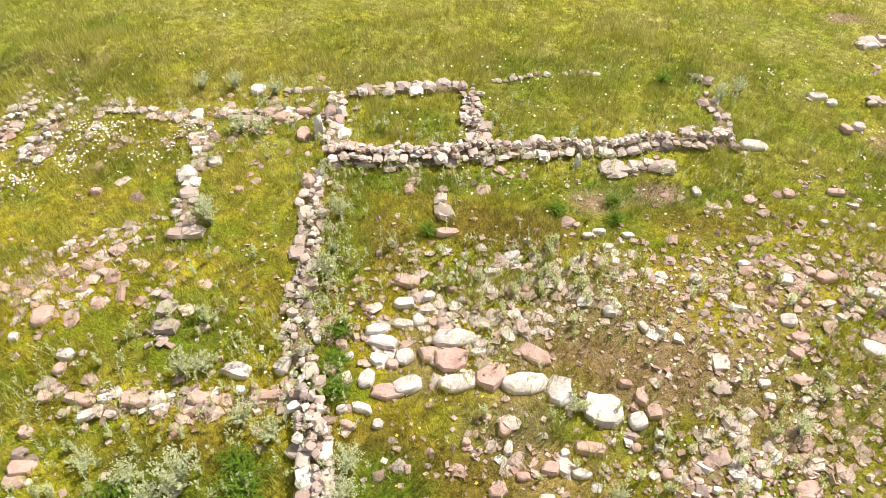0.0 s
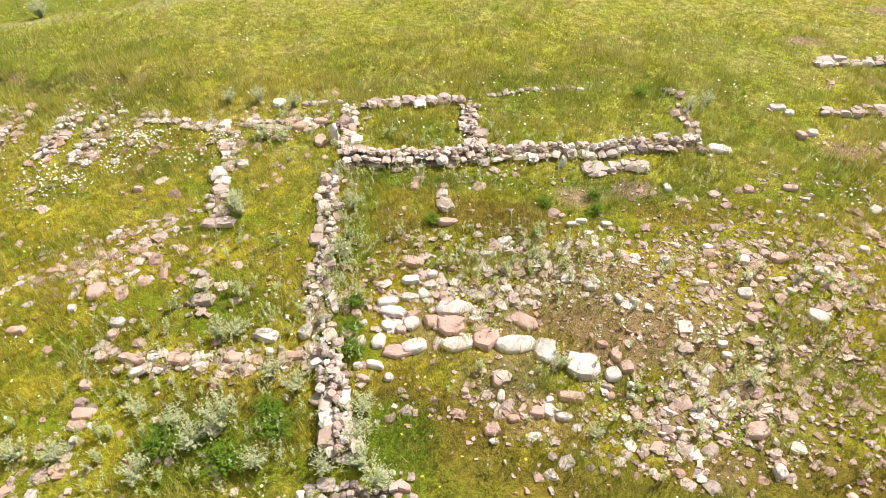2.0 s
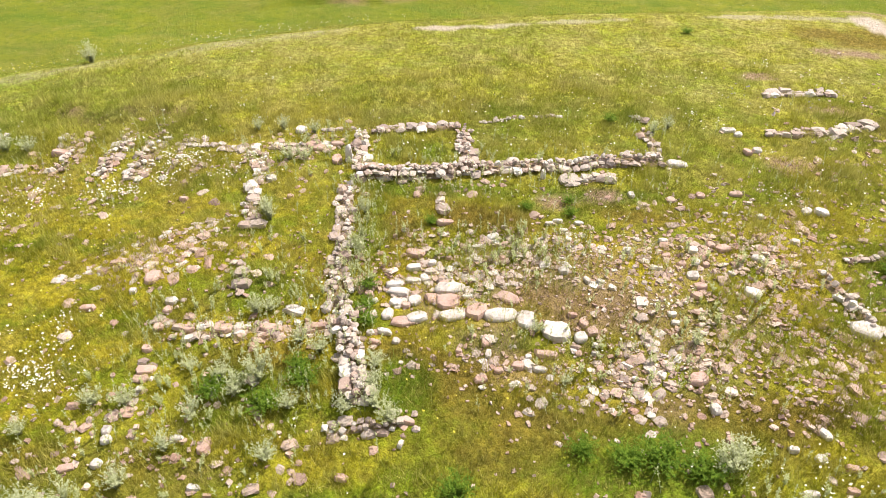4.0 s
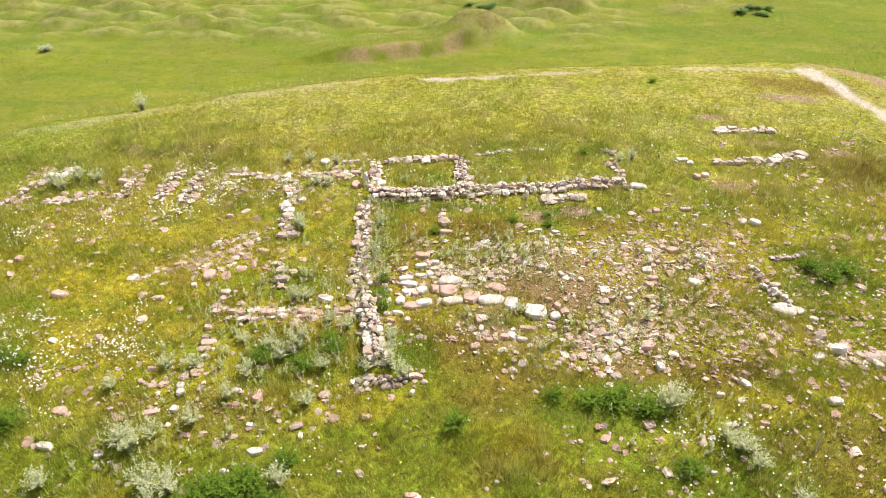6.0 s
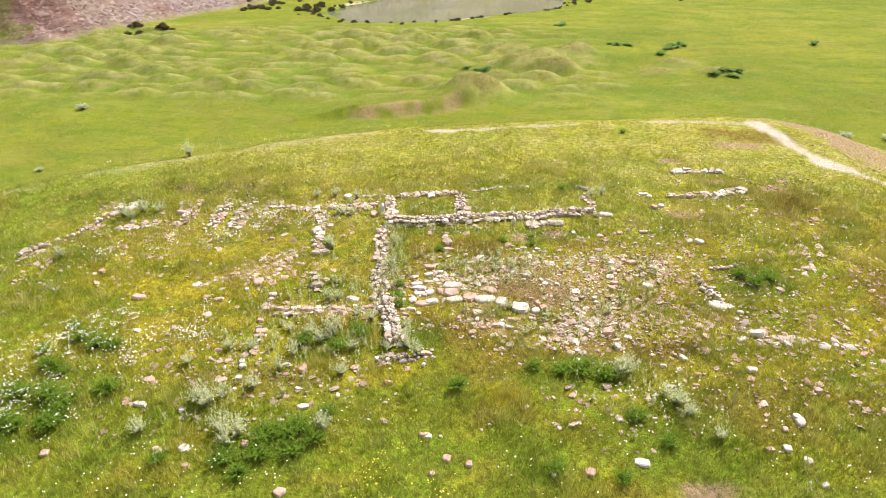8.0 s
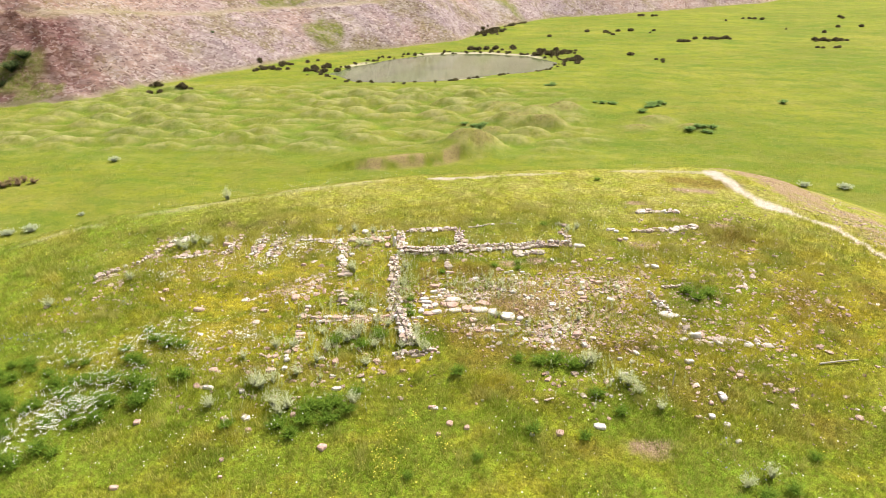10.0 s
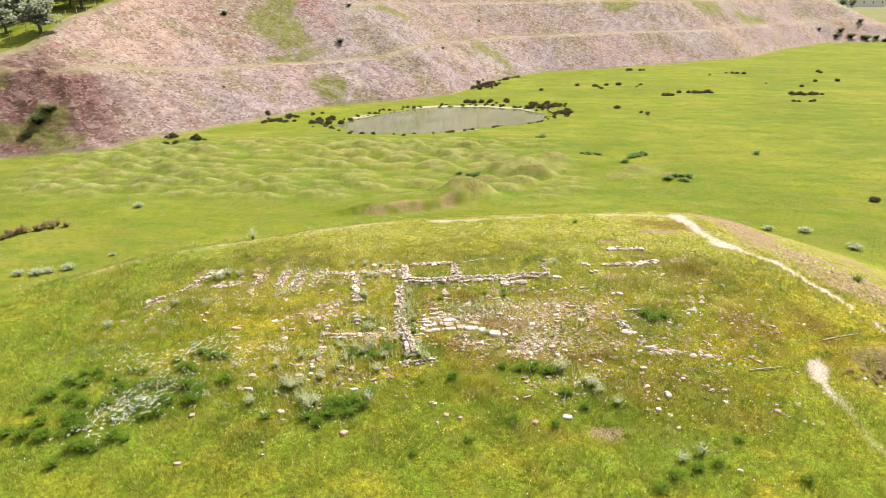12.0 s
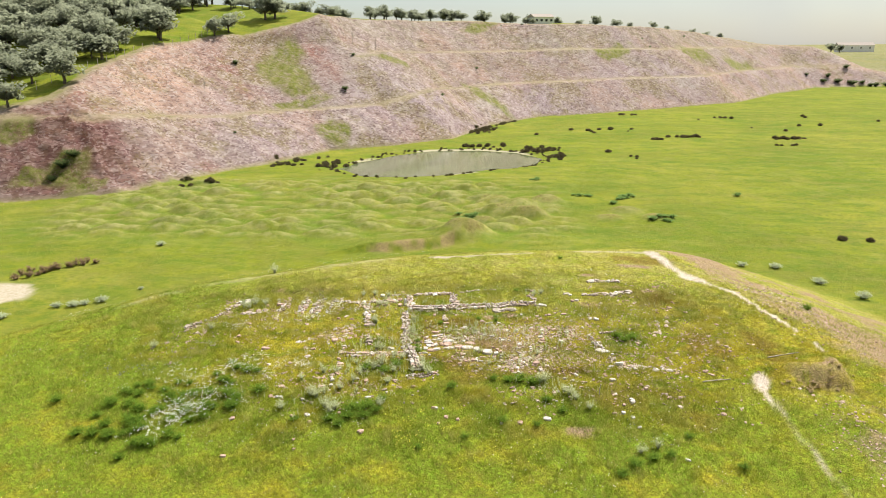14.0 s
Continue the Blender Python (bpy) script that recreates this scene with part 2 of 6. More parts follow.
    hill += rock * rough * step(d, 0, 4)
    seep = np.zeros(np.shape(x))
    for wx, wy, wr, wl in ((-44.5, 135.5, 6.5, 8.5), (-45, 144, 4, 4), (-39, 127.5, 9, 1.8), (-30, 118, 4, 4.5), (5.5, 179.5, 3.2, 8), (12.5, 177.5, 2.8, 6.5), (6.5, 229, 12, 2.2), (60, 245, 16, 4), (102, 277, 14, 6),
                           (-65.5, 65, 5, 2.6), (-61.5, 62.6, 5, 1.6), (-74, 68.5, 4, 2.2), (-70, 62, 4, 1.5), (-22, 160, 10, 2), (130, 300, 16, 5)):
        u, w = (x - wx) * 0.68 + (y - wy) * 0.73, -(x - wx) * 0.73 + (y - wy) * 0.68
        seep = np.maximum(seep, np.exp(-((u / wr) ** 2 + (w / wl) ** 2)))
    seep = step(seep * (0.35 + 1.1 * vnoise(x, y, 3, 27)), 0.22, 0.6)
    plain = plain + hill
    k = 0.9
    hgt = np.maximum(mound, plain) + k * np.exp(-np.abs(mound - plain) / k) * 0.35
    lush = step(plain - mound, -0.6, 0.8)
    # bare earth
    wav = 0.5 * (vnoise(x, y, 1.3, 18) - 0.5)
    dt, _, _, _ = to_line(x, y, PATH_TOP)
    dl, _, _, _ = to_line(x, y, PATH_LOW)
    wide = np.interp(y, (-12, -8, -4, -1, 1, 4, 7.5), (0.02, 0.05, 0.1, 0.18, 0.45, 0.45, 0.4)) * np.where(x < 15.4, 0.3, 1)
    bare = (1 - step(dt + wav * np.where(x < 15.4, 1.2, 0.8), wide * 0.6, wide * 1.3)) * np.where(x < 15.4, 0.42 + 0.5 * np.exp(-((x + 2.2) / 3.4) ** 2), 1)
    bare = np.maximum(bare, 0.6 * (1 - step(dl + 0.35 * wav, 0.0, 0.18)) * (0.4 + 0.6 * step(vnoise(x, y, 1.1, 26), 0.05, 0.35)))
    fan = np.interp(y, (-15.2, -14.4, -13.3, -12.9, -12.5), (0.04, 0.14, 0.58, 0.68, 0.3))
    bare = np.maximum(bare, np.where((y > -15.4) & (y < -12.4), 1 - step(np.abs(x - np.interp(y, (-15, -14.2, -13, -12.6), (16.6, 16.6, 16.95, 17.0))) / fan + 0.9 * wav, 0.65, 1.1), 0))
    bare = np.maximum(bare, 0.8 * (1 - step(np.hypot(x + 46.5, (y - 15.5) * 1.3) + wav * 3, 4.0, 5.0)))
    shore = (1 - step(np.abs(dp - 0.9), 0.4, 1.2)) * step(vnoise(x, y, 9, 19) + 0.012 * (y - 97), 0.45, 0.7)
    bare = np.maximum(bare, 0.7 * shore)
    dm, _, _, _ = to_line(x, y, [(-24, -3.0), (-19, 0.3), (-14, 2.0), (-9, 3.6), (-5, 4.8)])
    bare = np.maximum(bare, 0.22 * (1 - step(dm + wav, 0.15, 0.8)) * step(vnoise(x, y, 2.4, 40), 0.2, 0.6))
    # stony slope right of the path, with earth showing through
    flank = step(out, -0.6, 1.0) * (1 - step(out, 14, 22)) * step(x, 15, 18) * step(y, -30, -24) * (1 - lush)
    dirt = flank * 0.8 * step(vnoise(x, y, 2.2, 20) + 0.5 * vnoise(x, y, 0.5, 21) + 0.2 * (1 - step(out, 4, 10)), 0.64, 1.08)
    dirt = np.maximum(dirt, 0.8 * np.exp(-(((x - 21.5) / 1.8) ** 2 + ((y + 18) / 2.6) ** 2)) * step(vnoise(x, y, 0.9, 34), 0.3, 0.6))
    dirt = np.maximum(dirt, crown)
    for wx, wy, wr, wd in ((9.7, 1.2, 0.8, 0.35), (8.8, -4.6, 0.9, 0.5), (13.6, 3.4, 1.5, 0.5), (11.0, -1.2, 0.9, 0.4), (13.5, -1.6, 1.0, 0.7), (3.3, -6.2, 0.8, 0.4), (6.3, -18.0, 1.0, 0.5), (2.2, -6.4, 0.6, 0.4)):
        dirt = np.maximum(dirt, 0.85 * step(np.exp(-(((x - wx) / wr) ** 2 + ((y - wy) / wd) ** 2)) * (0.5 + vnoise(x, y, 0.5, 53)), 0.3, 0.75))
    soil = bank * (0.25 + 0.6 * step(vnoise(x, y, 0.5, 22), 0.3, 0.6))
    soil = np.maximum(soil, np.where(s_ledge < 0, np.exp(-((d_ledge - 0.18) / 0.2) ** 2), 0) * step(vnoise(x, y, 0.6, 49), 0.25, 0.55))
    faces = np.where(sb < 0, np.exp(-((db - 0.5) / 0.8) ** 2), np.exp(-(db / 0.3) ** 2))
    soil = np.maximum(soil, 0.85 * faces * step(vnoise(x, y, 0.9, 23), 0.3, 0.65) * (1 - np.exp(-((x - 0.3) ** 2 + (y - 38.3) ** 2) / 9)))
    # trodden soil among the ruins
    ruin = np.exp(-(((x - 2.5) / 5.5) ** 2 + ((y + 10.3) / 3.4) ** 2)) + 0.5 * np.exp(-(((x + 6.5) / 2.2) ** 2 + ((y + 9) / 2.2) ** 2)) + 0.5 * np.exp(-(((x + 6.3) / 3.2) ** 2 + ((y + 14.4) / 1.2) ** 2))
    dirt = np.maximum(dirt, 0.6 * step(ruin * (0.35 + vnoise(x, y, 0.8, 24)), 0.42, 0.85))
    green = patches(x, y, GREEN, 0.8, 41) * (1 - lush)
    rusty = patches(x, y, RUSTY, 0.6, 42) * (1 - lush)
    moss = right * step(e, 14, 26) * (0.55 + 0.45 * step(e, 32, 44))
    ruddy, mauve = np.zeros(np.shape(x)), np.zeros(np.shape(x))
    for wx, wy, wr in ((-39, 147, 4.5), (-47, 82.4, 2.2), (-69, 82, 3.5), (-56, 126, 7), (-34, 142, 4), (-64, 70, 6)):
        ruddy = np.maximum(ruddy, np.exp(-((x - wx) ** 2 + (y - wy) ** 2) / wr ** 2))
    for wx, wy, wr in ((-42.5, 105.5, 11), (-17, 144, 16), (65, 241, 20), (28, 190, 14), (-10, 150, 12)):
        mauve = np.maximum(mauve, np.exp(-((x - wx) ** 2 + (y - wy) ** 2) / wr ** 2))
    ruddy, mauve = ruddy * (0.3 + vnoise(x, y, 2.5, 46)), mauve * (0.4 + 0.9 * vnoise(x, y, 6, 47))
    # painted shade: the low ground between hummocks gets a darker colour
    hollow_shade = field * (1 - step(humps, 0.05, 0.28))
    return hgt, {"green": green, "hollow_shade": hollow_shade, "rusty": rusty, "moss": moss, "bare": bare, "rock": rock, "lush": lush, "dirt": np.clip(dirt, 0, 1), "hump": np.clip(1.6 * humps + knobs, 0, 1), "seep": np.clip(seep, 0, 1), "ochre": np.exp(-(((x + 66) / 11) ** 2 + ((y - 104) / 22) ** 2)) + 0.6 * np.exp(-(((x + 69) / 4) ** 2 + ((y - 82) / 5) ** 2)), "crag": crag * (0.5 + 0.7 * vnoise(x, y, 5, 44)), "ruddy": ruddy, "heath": heath, "mauve": mauve, "soil": np.clip(soil, 0, 1), "dry": np.where((d > 0) & (nat - cut > -1.5) & (e < 60), 1 - 0.6 * tail, 0.0)}


_gx, _gy = np.arange(-60, 60.1, 0.28), np.arange(-42, 60.1, 0.28)
_near = terrain(*[g.ravel() for g in np.meshgrid(_gx, _gy)])[0].reshape(len(_gy), len(_gx))


def heights(x, y):
    """Ground height over the mound, from a table."""
    u, v = np.clip((np.asarray(x) + 60) / 0.28, 0, len(_gx) - 2), np.clip((np.asarray(y) + 42) / 0.28, 0, len(_gy) - 2)
    i, j = u.astype(int), v.astype(int)
    fu, fv = u - i, v - j
    return (_near[j, i] * (1 - fu) + _near[j, i + 1] * fu) * (1 - fv) + (_near[j + 1, i] * (1 - fu) + _near[j + 1, i + 1] * fu) * fv


def height(x, y):
    return float(heights(np.array([x]), np.array([y]))[0])


# ---- materials ----
class Nodes:
    """Short hand for a node material with one Principled shader."""

    def __init__(self, name, rough=0.9, metallic=0.0):
        self.mat = bpy.data.materials.new(name)
        self.mat.use_nodes = True
        self.tree = self.mat.node_tree
        self.bsdf = self.tree.nodes["Principled BSDF"]
        self.bsdf.inputs["Roughness"].default_value = rough
        self.bsdf.inputs["Metallic"].default_value = metallic
        self.bsdf.inputs["Specular IOR Level"].default_value = 0.25
        self.place = self.tree.nodes.new("ShaderNodeNewGeometry").outputs["Position"]

    def link(self, a, b):
        self.tree.links.new(a, b)

    def noise(self, scale, detail=4.0, rough=0.6, vec=None, stretch=None):
        n = self.tree.nodes.new("ShaderNodeTexNoise")
        n.inputs["Scale"].default_value, n.inputs["Detail"].default_value, n.inputs["Roughness"].default_value = scale, detail, rough
        v = vec or self.place
        if stretch:
            m = self.tree.nodes.new("ShaderNodeMapping")
            m.inputs["Scale"].default_value = stretch
            self.link(v, m.inputs["Vector"])
            v = m.outputs[0]
        self.link(v, n.inputs["Vector"])
        return n.outputs["Fac"]

    def ramp(self, fac, stops):
        r = self.tree.nodes.new("ShaderNodeValToRGB")
        els = r.color_ramp.elements
        while len(els) < len(stops):
            els.new(0.5)
        for el, (p, c) in zip(els, stops):
            el.position, el.color = p, (*c, 1) if len(c) == 3 else c
        self.link(fac, r.inputs[0])
        return r.outputs[0]

    def mix(self, fac, a, b, kind="MIX"):
        m = self.tree.nodes.new("ShaderNodeMix")
        m.data_type, m.blend_type = "RGBA", kind
        for sock, val in ((m.inputs[0], fac), (m.inputs[6], a), (m.inputs[7], b)):
            if isinstance(val, bpy.types.NodeSocket):
                self.link(val, sock)
            elif isinstance(val, tuple):
                sock.default_value = (*val, 1)
            else:
                sock.default_value = val
        return m.outputs[2]

    def math(self, op, a, b=0.0, clamp=False):
        m = self.tree.nodes.new("ShaderNodeMath")
        m.operation, m.use_clamp = op, clamp
        for sock, val in ((m.inputs[0], a), (m.inputs[1], b)):
            if isinstance(val, bpy.types.NodeSocket):
                self.link(val, sock)
            else:
                sock.default_value = val
        return m.outputs[0]

    def attr(self, name):
        a = self.tree.nodes.new("ShaderNodeAttribute")
        a.attribute_name = name
        return a.outputs["Fac"]

    def island(self):
        return self.tree.nodes.new("ShaderNodeNewGeometry").outputs["Random Per Island"]

    def object_random(self):
        return self.tree.nodes.new("ShaderNodeObjectInfo").outputs["Random"]

    def object_place(self):
        return self.tree.nodes.new("ShaderNodeTexCoord").outputs["Object"]

    def done(self, colour, bump=None, strength=0.5, distance=0.05):
        self.link(colour, self.bsdf.inputs["Base Color"])
        if bump is not None:
            b = self.tree.nodes.new("ShaderNodeBump")
            b.inputs["Strength"].default_value, b.inputs["Distance"].default_value = strength, distance
            self.link(bump, b.inputs["Height"])
            self.link(b.outputs[0], self.bsdf.inputs["Normal"])
        return self.mat


def grass_colour(n):
    """Meadow colour by place: yellow-green and olive with straw and rust patches."""
    wide = n.noise(0.22, 3, 0.55)
    mid = n.noise(1.1, 4, 0.6)
    fine = n.noise(7.0, 4, 0.7)
    c = n.ramp(wide, [(0.33, (0.56, 0.43, 0.035)), (0.5, (0.56, 0.485, 0.034)), (0.66, (0.34, 0.365, 0.026))])
    c = n.mix(n.ramp(mid, [(0.45, (0, 0, 0)), (0.7, (0.7, 0.7, 0.7))]), c, (0.50, 0.42, 0.075))
    c = n.mix(n.ramp(fine, [(0.5, (0, 0, 0)), (0.75, (0.7, 0.7, 0.7))]), c, (0.09, 0.13, 0.014))
    rust = n.noise(0.55, 3, 0.6, stretch=(1, 1.4, 1))
    c = n.mix(n.ramp(n.noise(0.8, 4, 0.65, stretch=(0.7, 1, 1)), [(0.47, (0, 0, 0)), (0.6, (0.75, 0.75, 0.75))]), c, (0.19, 0.29, 0.014))
    axes = n.tree.nodes.new("ShaderNodeSeparateXYZ")
    n.link(n.place, axes.inputs[0])
    front = n.math("MULTIPLY", n.math("SUBTRACT", -12.0, axes.outputs["Y"]), 0.2, True)
    front = n.math("MAXIMUM", front, n.math("MULTIPLY", n.math("SUBTRACT", -11.0, axes.outputs["X"]), 0.16, True))
    worn = n.math("MULTIPLY", n.ramp(rust, [(0.54, (0, 0, 0)), (0.70, (0.42, 0.42, 0.42))]), n.math("SUBTRACT", 1.0, n.math("MULTIPLY", front, 0.75)))
    c = n.mix(worn, c, (0.34, 0.20, 0.035))
    back = n.math("MULTIPLY", n.math("ADD", axes.outputs["Y"], 9.0), 0.11, True)
    c = n.mix(n.math("MULTIPLY", back, 0.65), c, n.ramp(mid, [(0.4, (0.36, 0.40, 0.06)), (0.62, (0.52, 0.485, 0.16))]))
    fresh = n.ramp(fine, [(0.35, (0.20, 0.30, 0.022)), (0.65, (0.10, 0.185, 0.012))])
    dry = n.ramp(fine, [(0.35, (0.34, 0.215, 0.045)), (0.65, (0.16, 0.105, 0.028))])
    c = n.mix(n.math("MULTIPLY", n.attr("rusty"), 0.8), c, dry)
    c = n.mix(n.math("MULTIPLY", n.attr("green"), 0.9), c, fresh)
    return n.mix(n.math("MULTIPLY", front, n.ramp(n.noise(0.35, 4, 0.6), [(0.35, (0.15, 0.15, 0.15)), (0.6, (0.95, 0.95, 0.95))])), c, (0.235, 0.345, 0.028))


def ground_material():
    n = Nodes("meadow_ground", 0.95)
    n.bsdf.inputs["Specular IOR Level"].default_value = 0.06
    # dark mottling under the grass stands in for shadow between the blades
    near = n.mix(n.ramp(n.noise(5, 5, 0.7), [(0.38, (0.05, 0.05, 0.05)), (0.6, (0.7, 0.7, 0.7))]), grass_colour(n), (0.13, 0.105, 0.02))
    w = n.noise(0.035, 4, 0.6)
    plain = n.ramp(w, [(0.33, (0.165, 0.205, 0.02)), (0.5, (0.235, 0.255, 0.024)), (0.66, (0.295, 0.285, 0.04))])
    plain = n.mix(n.ramp(n.noise(0.09, 6, 0.7, stretch=(0.6, 1, 1)), [(0.42, (0.55, 0.55, 0.55)), (0.55, (0, 0, 0))]), plain, (0.17, 0.185, 0.026))
    plain = n.mix(n.ramp(n.noise(0.4, 5, 0.65), [(0.45, (0, 0, 0)), (0.75, (0.6, 0.6, 0.6))]), plain, (0.22, 0.20, 0.06))
    plain = n.mix(n.ramp(n.noise(0.16, 5, 0.7, stretch=(0.5, 1, 1)), [(0.5, (0, 0, 0)), (0.66, (0.6, 0.6, 0.6))]), plain, (0.12, 0.19, 0.022))
    plain = n.mix(n.ramp(n.noise(2.0, 5, 0.75), [(0.48, (0, 0, 0)), (0.7, (0.75, 0.75, 0.75))]), plain, (0.10, 0.15, 0.02))
    plain = n.mix(n.ramp(n.noise(0.9, 5, 0.75), [(0.56, (0, 0, 0)), (0.72, (0.6, 0.6, 0.6))]), plain, (0.30, 0.29, 0.09))
    plain = n.mix(n.ramp(n.noise(0.35, 6, 0.75, stretch=(0.6, 1, 1)), [(0.5, (0, 0, 0)), (0.6, (0.6, 0.6, 0.6))]), plain, (0.115, 0.18, 0.02))
    plain = n.mix(n.ramp(n.noise(0.25, 6, 0.75, stretch=(0.7, 1, 1)), [(0.52, (0, 0, 0)), (0.68, (0.4, 0.4, 0.4))]), plain, (0.33, 0.31, 0.08))
    # dry-grass tops paler, hollows darker: shading between the hummocks put into the colour
    plain = n.mix(n.math("MULTIPLY", n.attr("hollow_shade"), 0.6), plain, (0.13, 0.20, 0.02))
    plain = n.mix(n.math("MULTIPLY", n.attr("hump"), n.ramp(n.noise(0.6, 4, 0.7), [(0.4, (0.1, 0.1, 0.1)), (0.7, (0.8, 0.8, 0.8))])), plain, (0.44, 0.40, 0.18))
    plain = n.mix(n.math("MULTIPLY", n.attr("heath"), 0.75), plain, n.ramp(n.noise(2.2, 5, 0.75), [(0.38, (0.17, 0.14, 0.045)), (0.52, (0.30, 0.24, 0.10)), (0.66, (0.32, 0.32, 0.07))]))
    plain = n.mix(n.attr("dry"), plain, n.ramp(n.noise(0.5, 4, 0.7), [(0.35, (0.24, 0.22, 0.09)), (0.65, (0.36, 0.29, 0.19))]))
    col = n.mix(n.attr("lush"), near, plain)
    earth = n.ramp(n.noise(6, 6, 0.7), [(0.3, (0.22, 0.13, 0.085)), (0.55, (0.36, 0.24, 0.17)), (0.75, (0.50, 0.38, 0.30))])
    col = n.mix(n.attr("dirt"), col, earth)
    col = n.mix(n.attr("soil"), col, n.ramp(n.noise(5, 6, 0.75), [(0.35, (0.24, 0.16, 0.085)), (0.5, (0.36, 0.25, 0.14)), (0.62, (0.38, 0.31, 0.12)), (0.75, (0.50, 0.39, 0.28))]))
    track = n.ramp(n.noise(3, 5, 0.7), [(0.3, (0.48, 0.38, 0.29)), (0.7, (0.68, 0.59, 0.50))])
    col = n.mix(n.attr("bare"), col, track)
    # quarried rock: mauve and salmon, broken by scree, ledges and green seepage
    tone = n.noise(0.045, 4, 0.6)
    rock = n.ramp(tone, [(0.36, (0.62, 0.42, 0.34)), (0.45, (0.54, 0.40, 0.35)), (0.52, (0.44, 0.34, 0.34)), (0.58, (0.56, 0.46, 0.42)), (0.66, (0.54, 0.49, 0.43))])
    rock = n.mix(n.math("MULTIPLY", n.attr("ochre"), 0.75), rock, (0.84, 0.55, 0.39))
    rock = n.mix(n.math("MULTIPLY", n.attr("mauve"), 0.8), rock, (0.55, 0.45, 0.51))
    rock = n.mix(n.attr("ruddy"), rock, (0.44, 0.23, 0.19))
    rock = n.mix(n.math("MULTIPLY", n.attr("crag"), 0.9), rock, n.ramp(n.noise(0.22, 5, 0.7), [(0.38, (0.20, 0.095, 0.09)), (0.6, (0.44, 0.26, 0.25))]))
    # dry grass in the gullies, strata, scree and single pale or shaded blocks
    grown = n.math("MULTIPLY", n.ramp(n.noise(0.07, 6, 0.75), [(0.48, (0, 0, 0)), (0.57, (0.8, 0.8, 0.8))]), n.math("SUBTRACT", 1.0, n.attr("crag"), True))
    rock = n.mix(grown, rock, n.ramp(n.noise(0.8, 4, 0.7), [(0.4, (0.32, 0.27, 0.10)), (0.62, (0.44, 0.37, 0.22))]))
    rock = n.mix(n.math("MULTIPLY", n.attr("moss"), n.ramp(n.noise(0.13, 6, 0.75), [(0.4, (0.1, 0.1, 0.1)), (0.6, (0.95, 0.95, 0.95))])), rock, (0.37, 0.335, 0.235))
    runs = n.noise(0.3, 6, 0.75, stretch=(1, 1, 0.3))
    rock = n.mix(n.ramp(runs, [(0.36, (0.5, 0.5, 0.5)), (0.48, (0, 0, 0))]), rock, (0.38, 0.27, 0.26))
    rock = n.mix(n.ramp(runs, [(0.54, (0, 0, 0)), (0.66, (0.5, 0.5, 0.5))]), rock, (0.62, 0.55, 0.50))
    layer = n.noise(0.5, 5, 0.7, stretch=(0.5, 0.5, 4.0))
    rock = n.mix(n.ramp(layer, [(0.36, (0.45, 0.45, 0.45)), (0.48, (0, 0, 0))]), rock, (0.30, 0.20, 0.185))
    drift = n.tree.nodes.new("ShaderNodeTexNoise")
    drift.inputs["Scale"].default_value, drift.inputs["Detail"].default_value = 0.8, 4.0
    n.link(n.place, drift.inputs["Vector"])
    moved = n.tree.nodes.new("ShaderNodeVectorMath")
    moved.operation = "MULTIPLY_ADD"
    moved.inputs[1].default_value = (1.2, 1.2, 1.2)
    n.link(drift.outputs["Color"], moved.inputs[0])
    n.link(n.place, moved.inputs[2])
    for scale, deep in ((0.7, 0.3), (2.4, 0.72)):
        cell = n.tree.nodes.new("ShaderNodeTexVoronoi")
        cell.inputs["Scale"].default_value = scale
        flat = n.tree.nodes.new("ShaderNodeMapping")
        flat.inputs["Scale"].default_value = (0.8, 0.8, 1.7)
        n.link(moved.outputs[0], flat.inputs["Vector"])
        n.link(flat.outputs[0], cell.inputs["Vector"])
        shade = n.tree.nodes.new("ShaderNodeSeparateColor")
        n.link(cell.outputs["Color"], shade.inputs[0])
        rock = n.mix(n.ramp(shade.outputs[0], [(0.0, (deep, deep, deep)), (0.36, (0, 0, 0))]), rock, (0.19, 0.12, 0.11))
        rock = n.mix(n.ramp(shade.outputs[1], [(0.62, (0, 0, 0)), (1.0, (deep, deep, deep))]), rock, (0.80, 0.70, 0.65))
    rock = n.mix(1.0, rock, (0.77, 0.735, 0.73), "MULTIPLY")
    rock = n.mix(n.attr("crag"), rock, n.ramp(n.noise(0.6, 7, 0.8, stretch=(0.6, 0.6, 2.2)), [(0.40, (0.5, 0.34, 0.33)), (0.5, (0.92, 0.73, 0.73)), (0.62, (1.1, 0.95, 0.93))]), "MULTIPLY")
    rock = n.mix(n.math("MULTIPLY", n.attr("seep"), n.ramp(n.noise(0.5, 6, 0.8), [(0.4, (0.35, 0.35, 0.35)), (0.54, (1, 1, 1))])), rock, n.ramp(n.noise(0.9, 6, 0.8), [(0.36, (0.14, 0.17, 0.03)), (0.5, (0.23, 0.235, 0.06)), (0.66, (0.38, 0.32, 0.17))]))
    col = n.mix(n.attr("rock"), col, rock)
    bump = n.math("ADD", n.noise(9, 5, 0.7), n.math("MULTIPLY", n.noise(1.0, 10, 0.8), n.math("MULTIPLY", n.attr("rock"), n.math("ADD", 7.0, n.math("MULTIPLY", n.attr("crag"), 8.0)))))
    return n.done(col, bump, 0.9, 0.12)


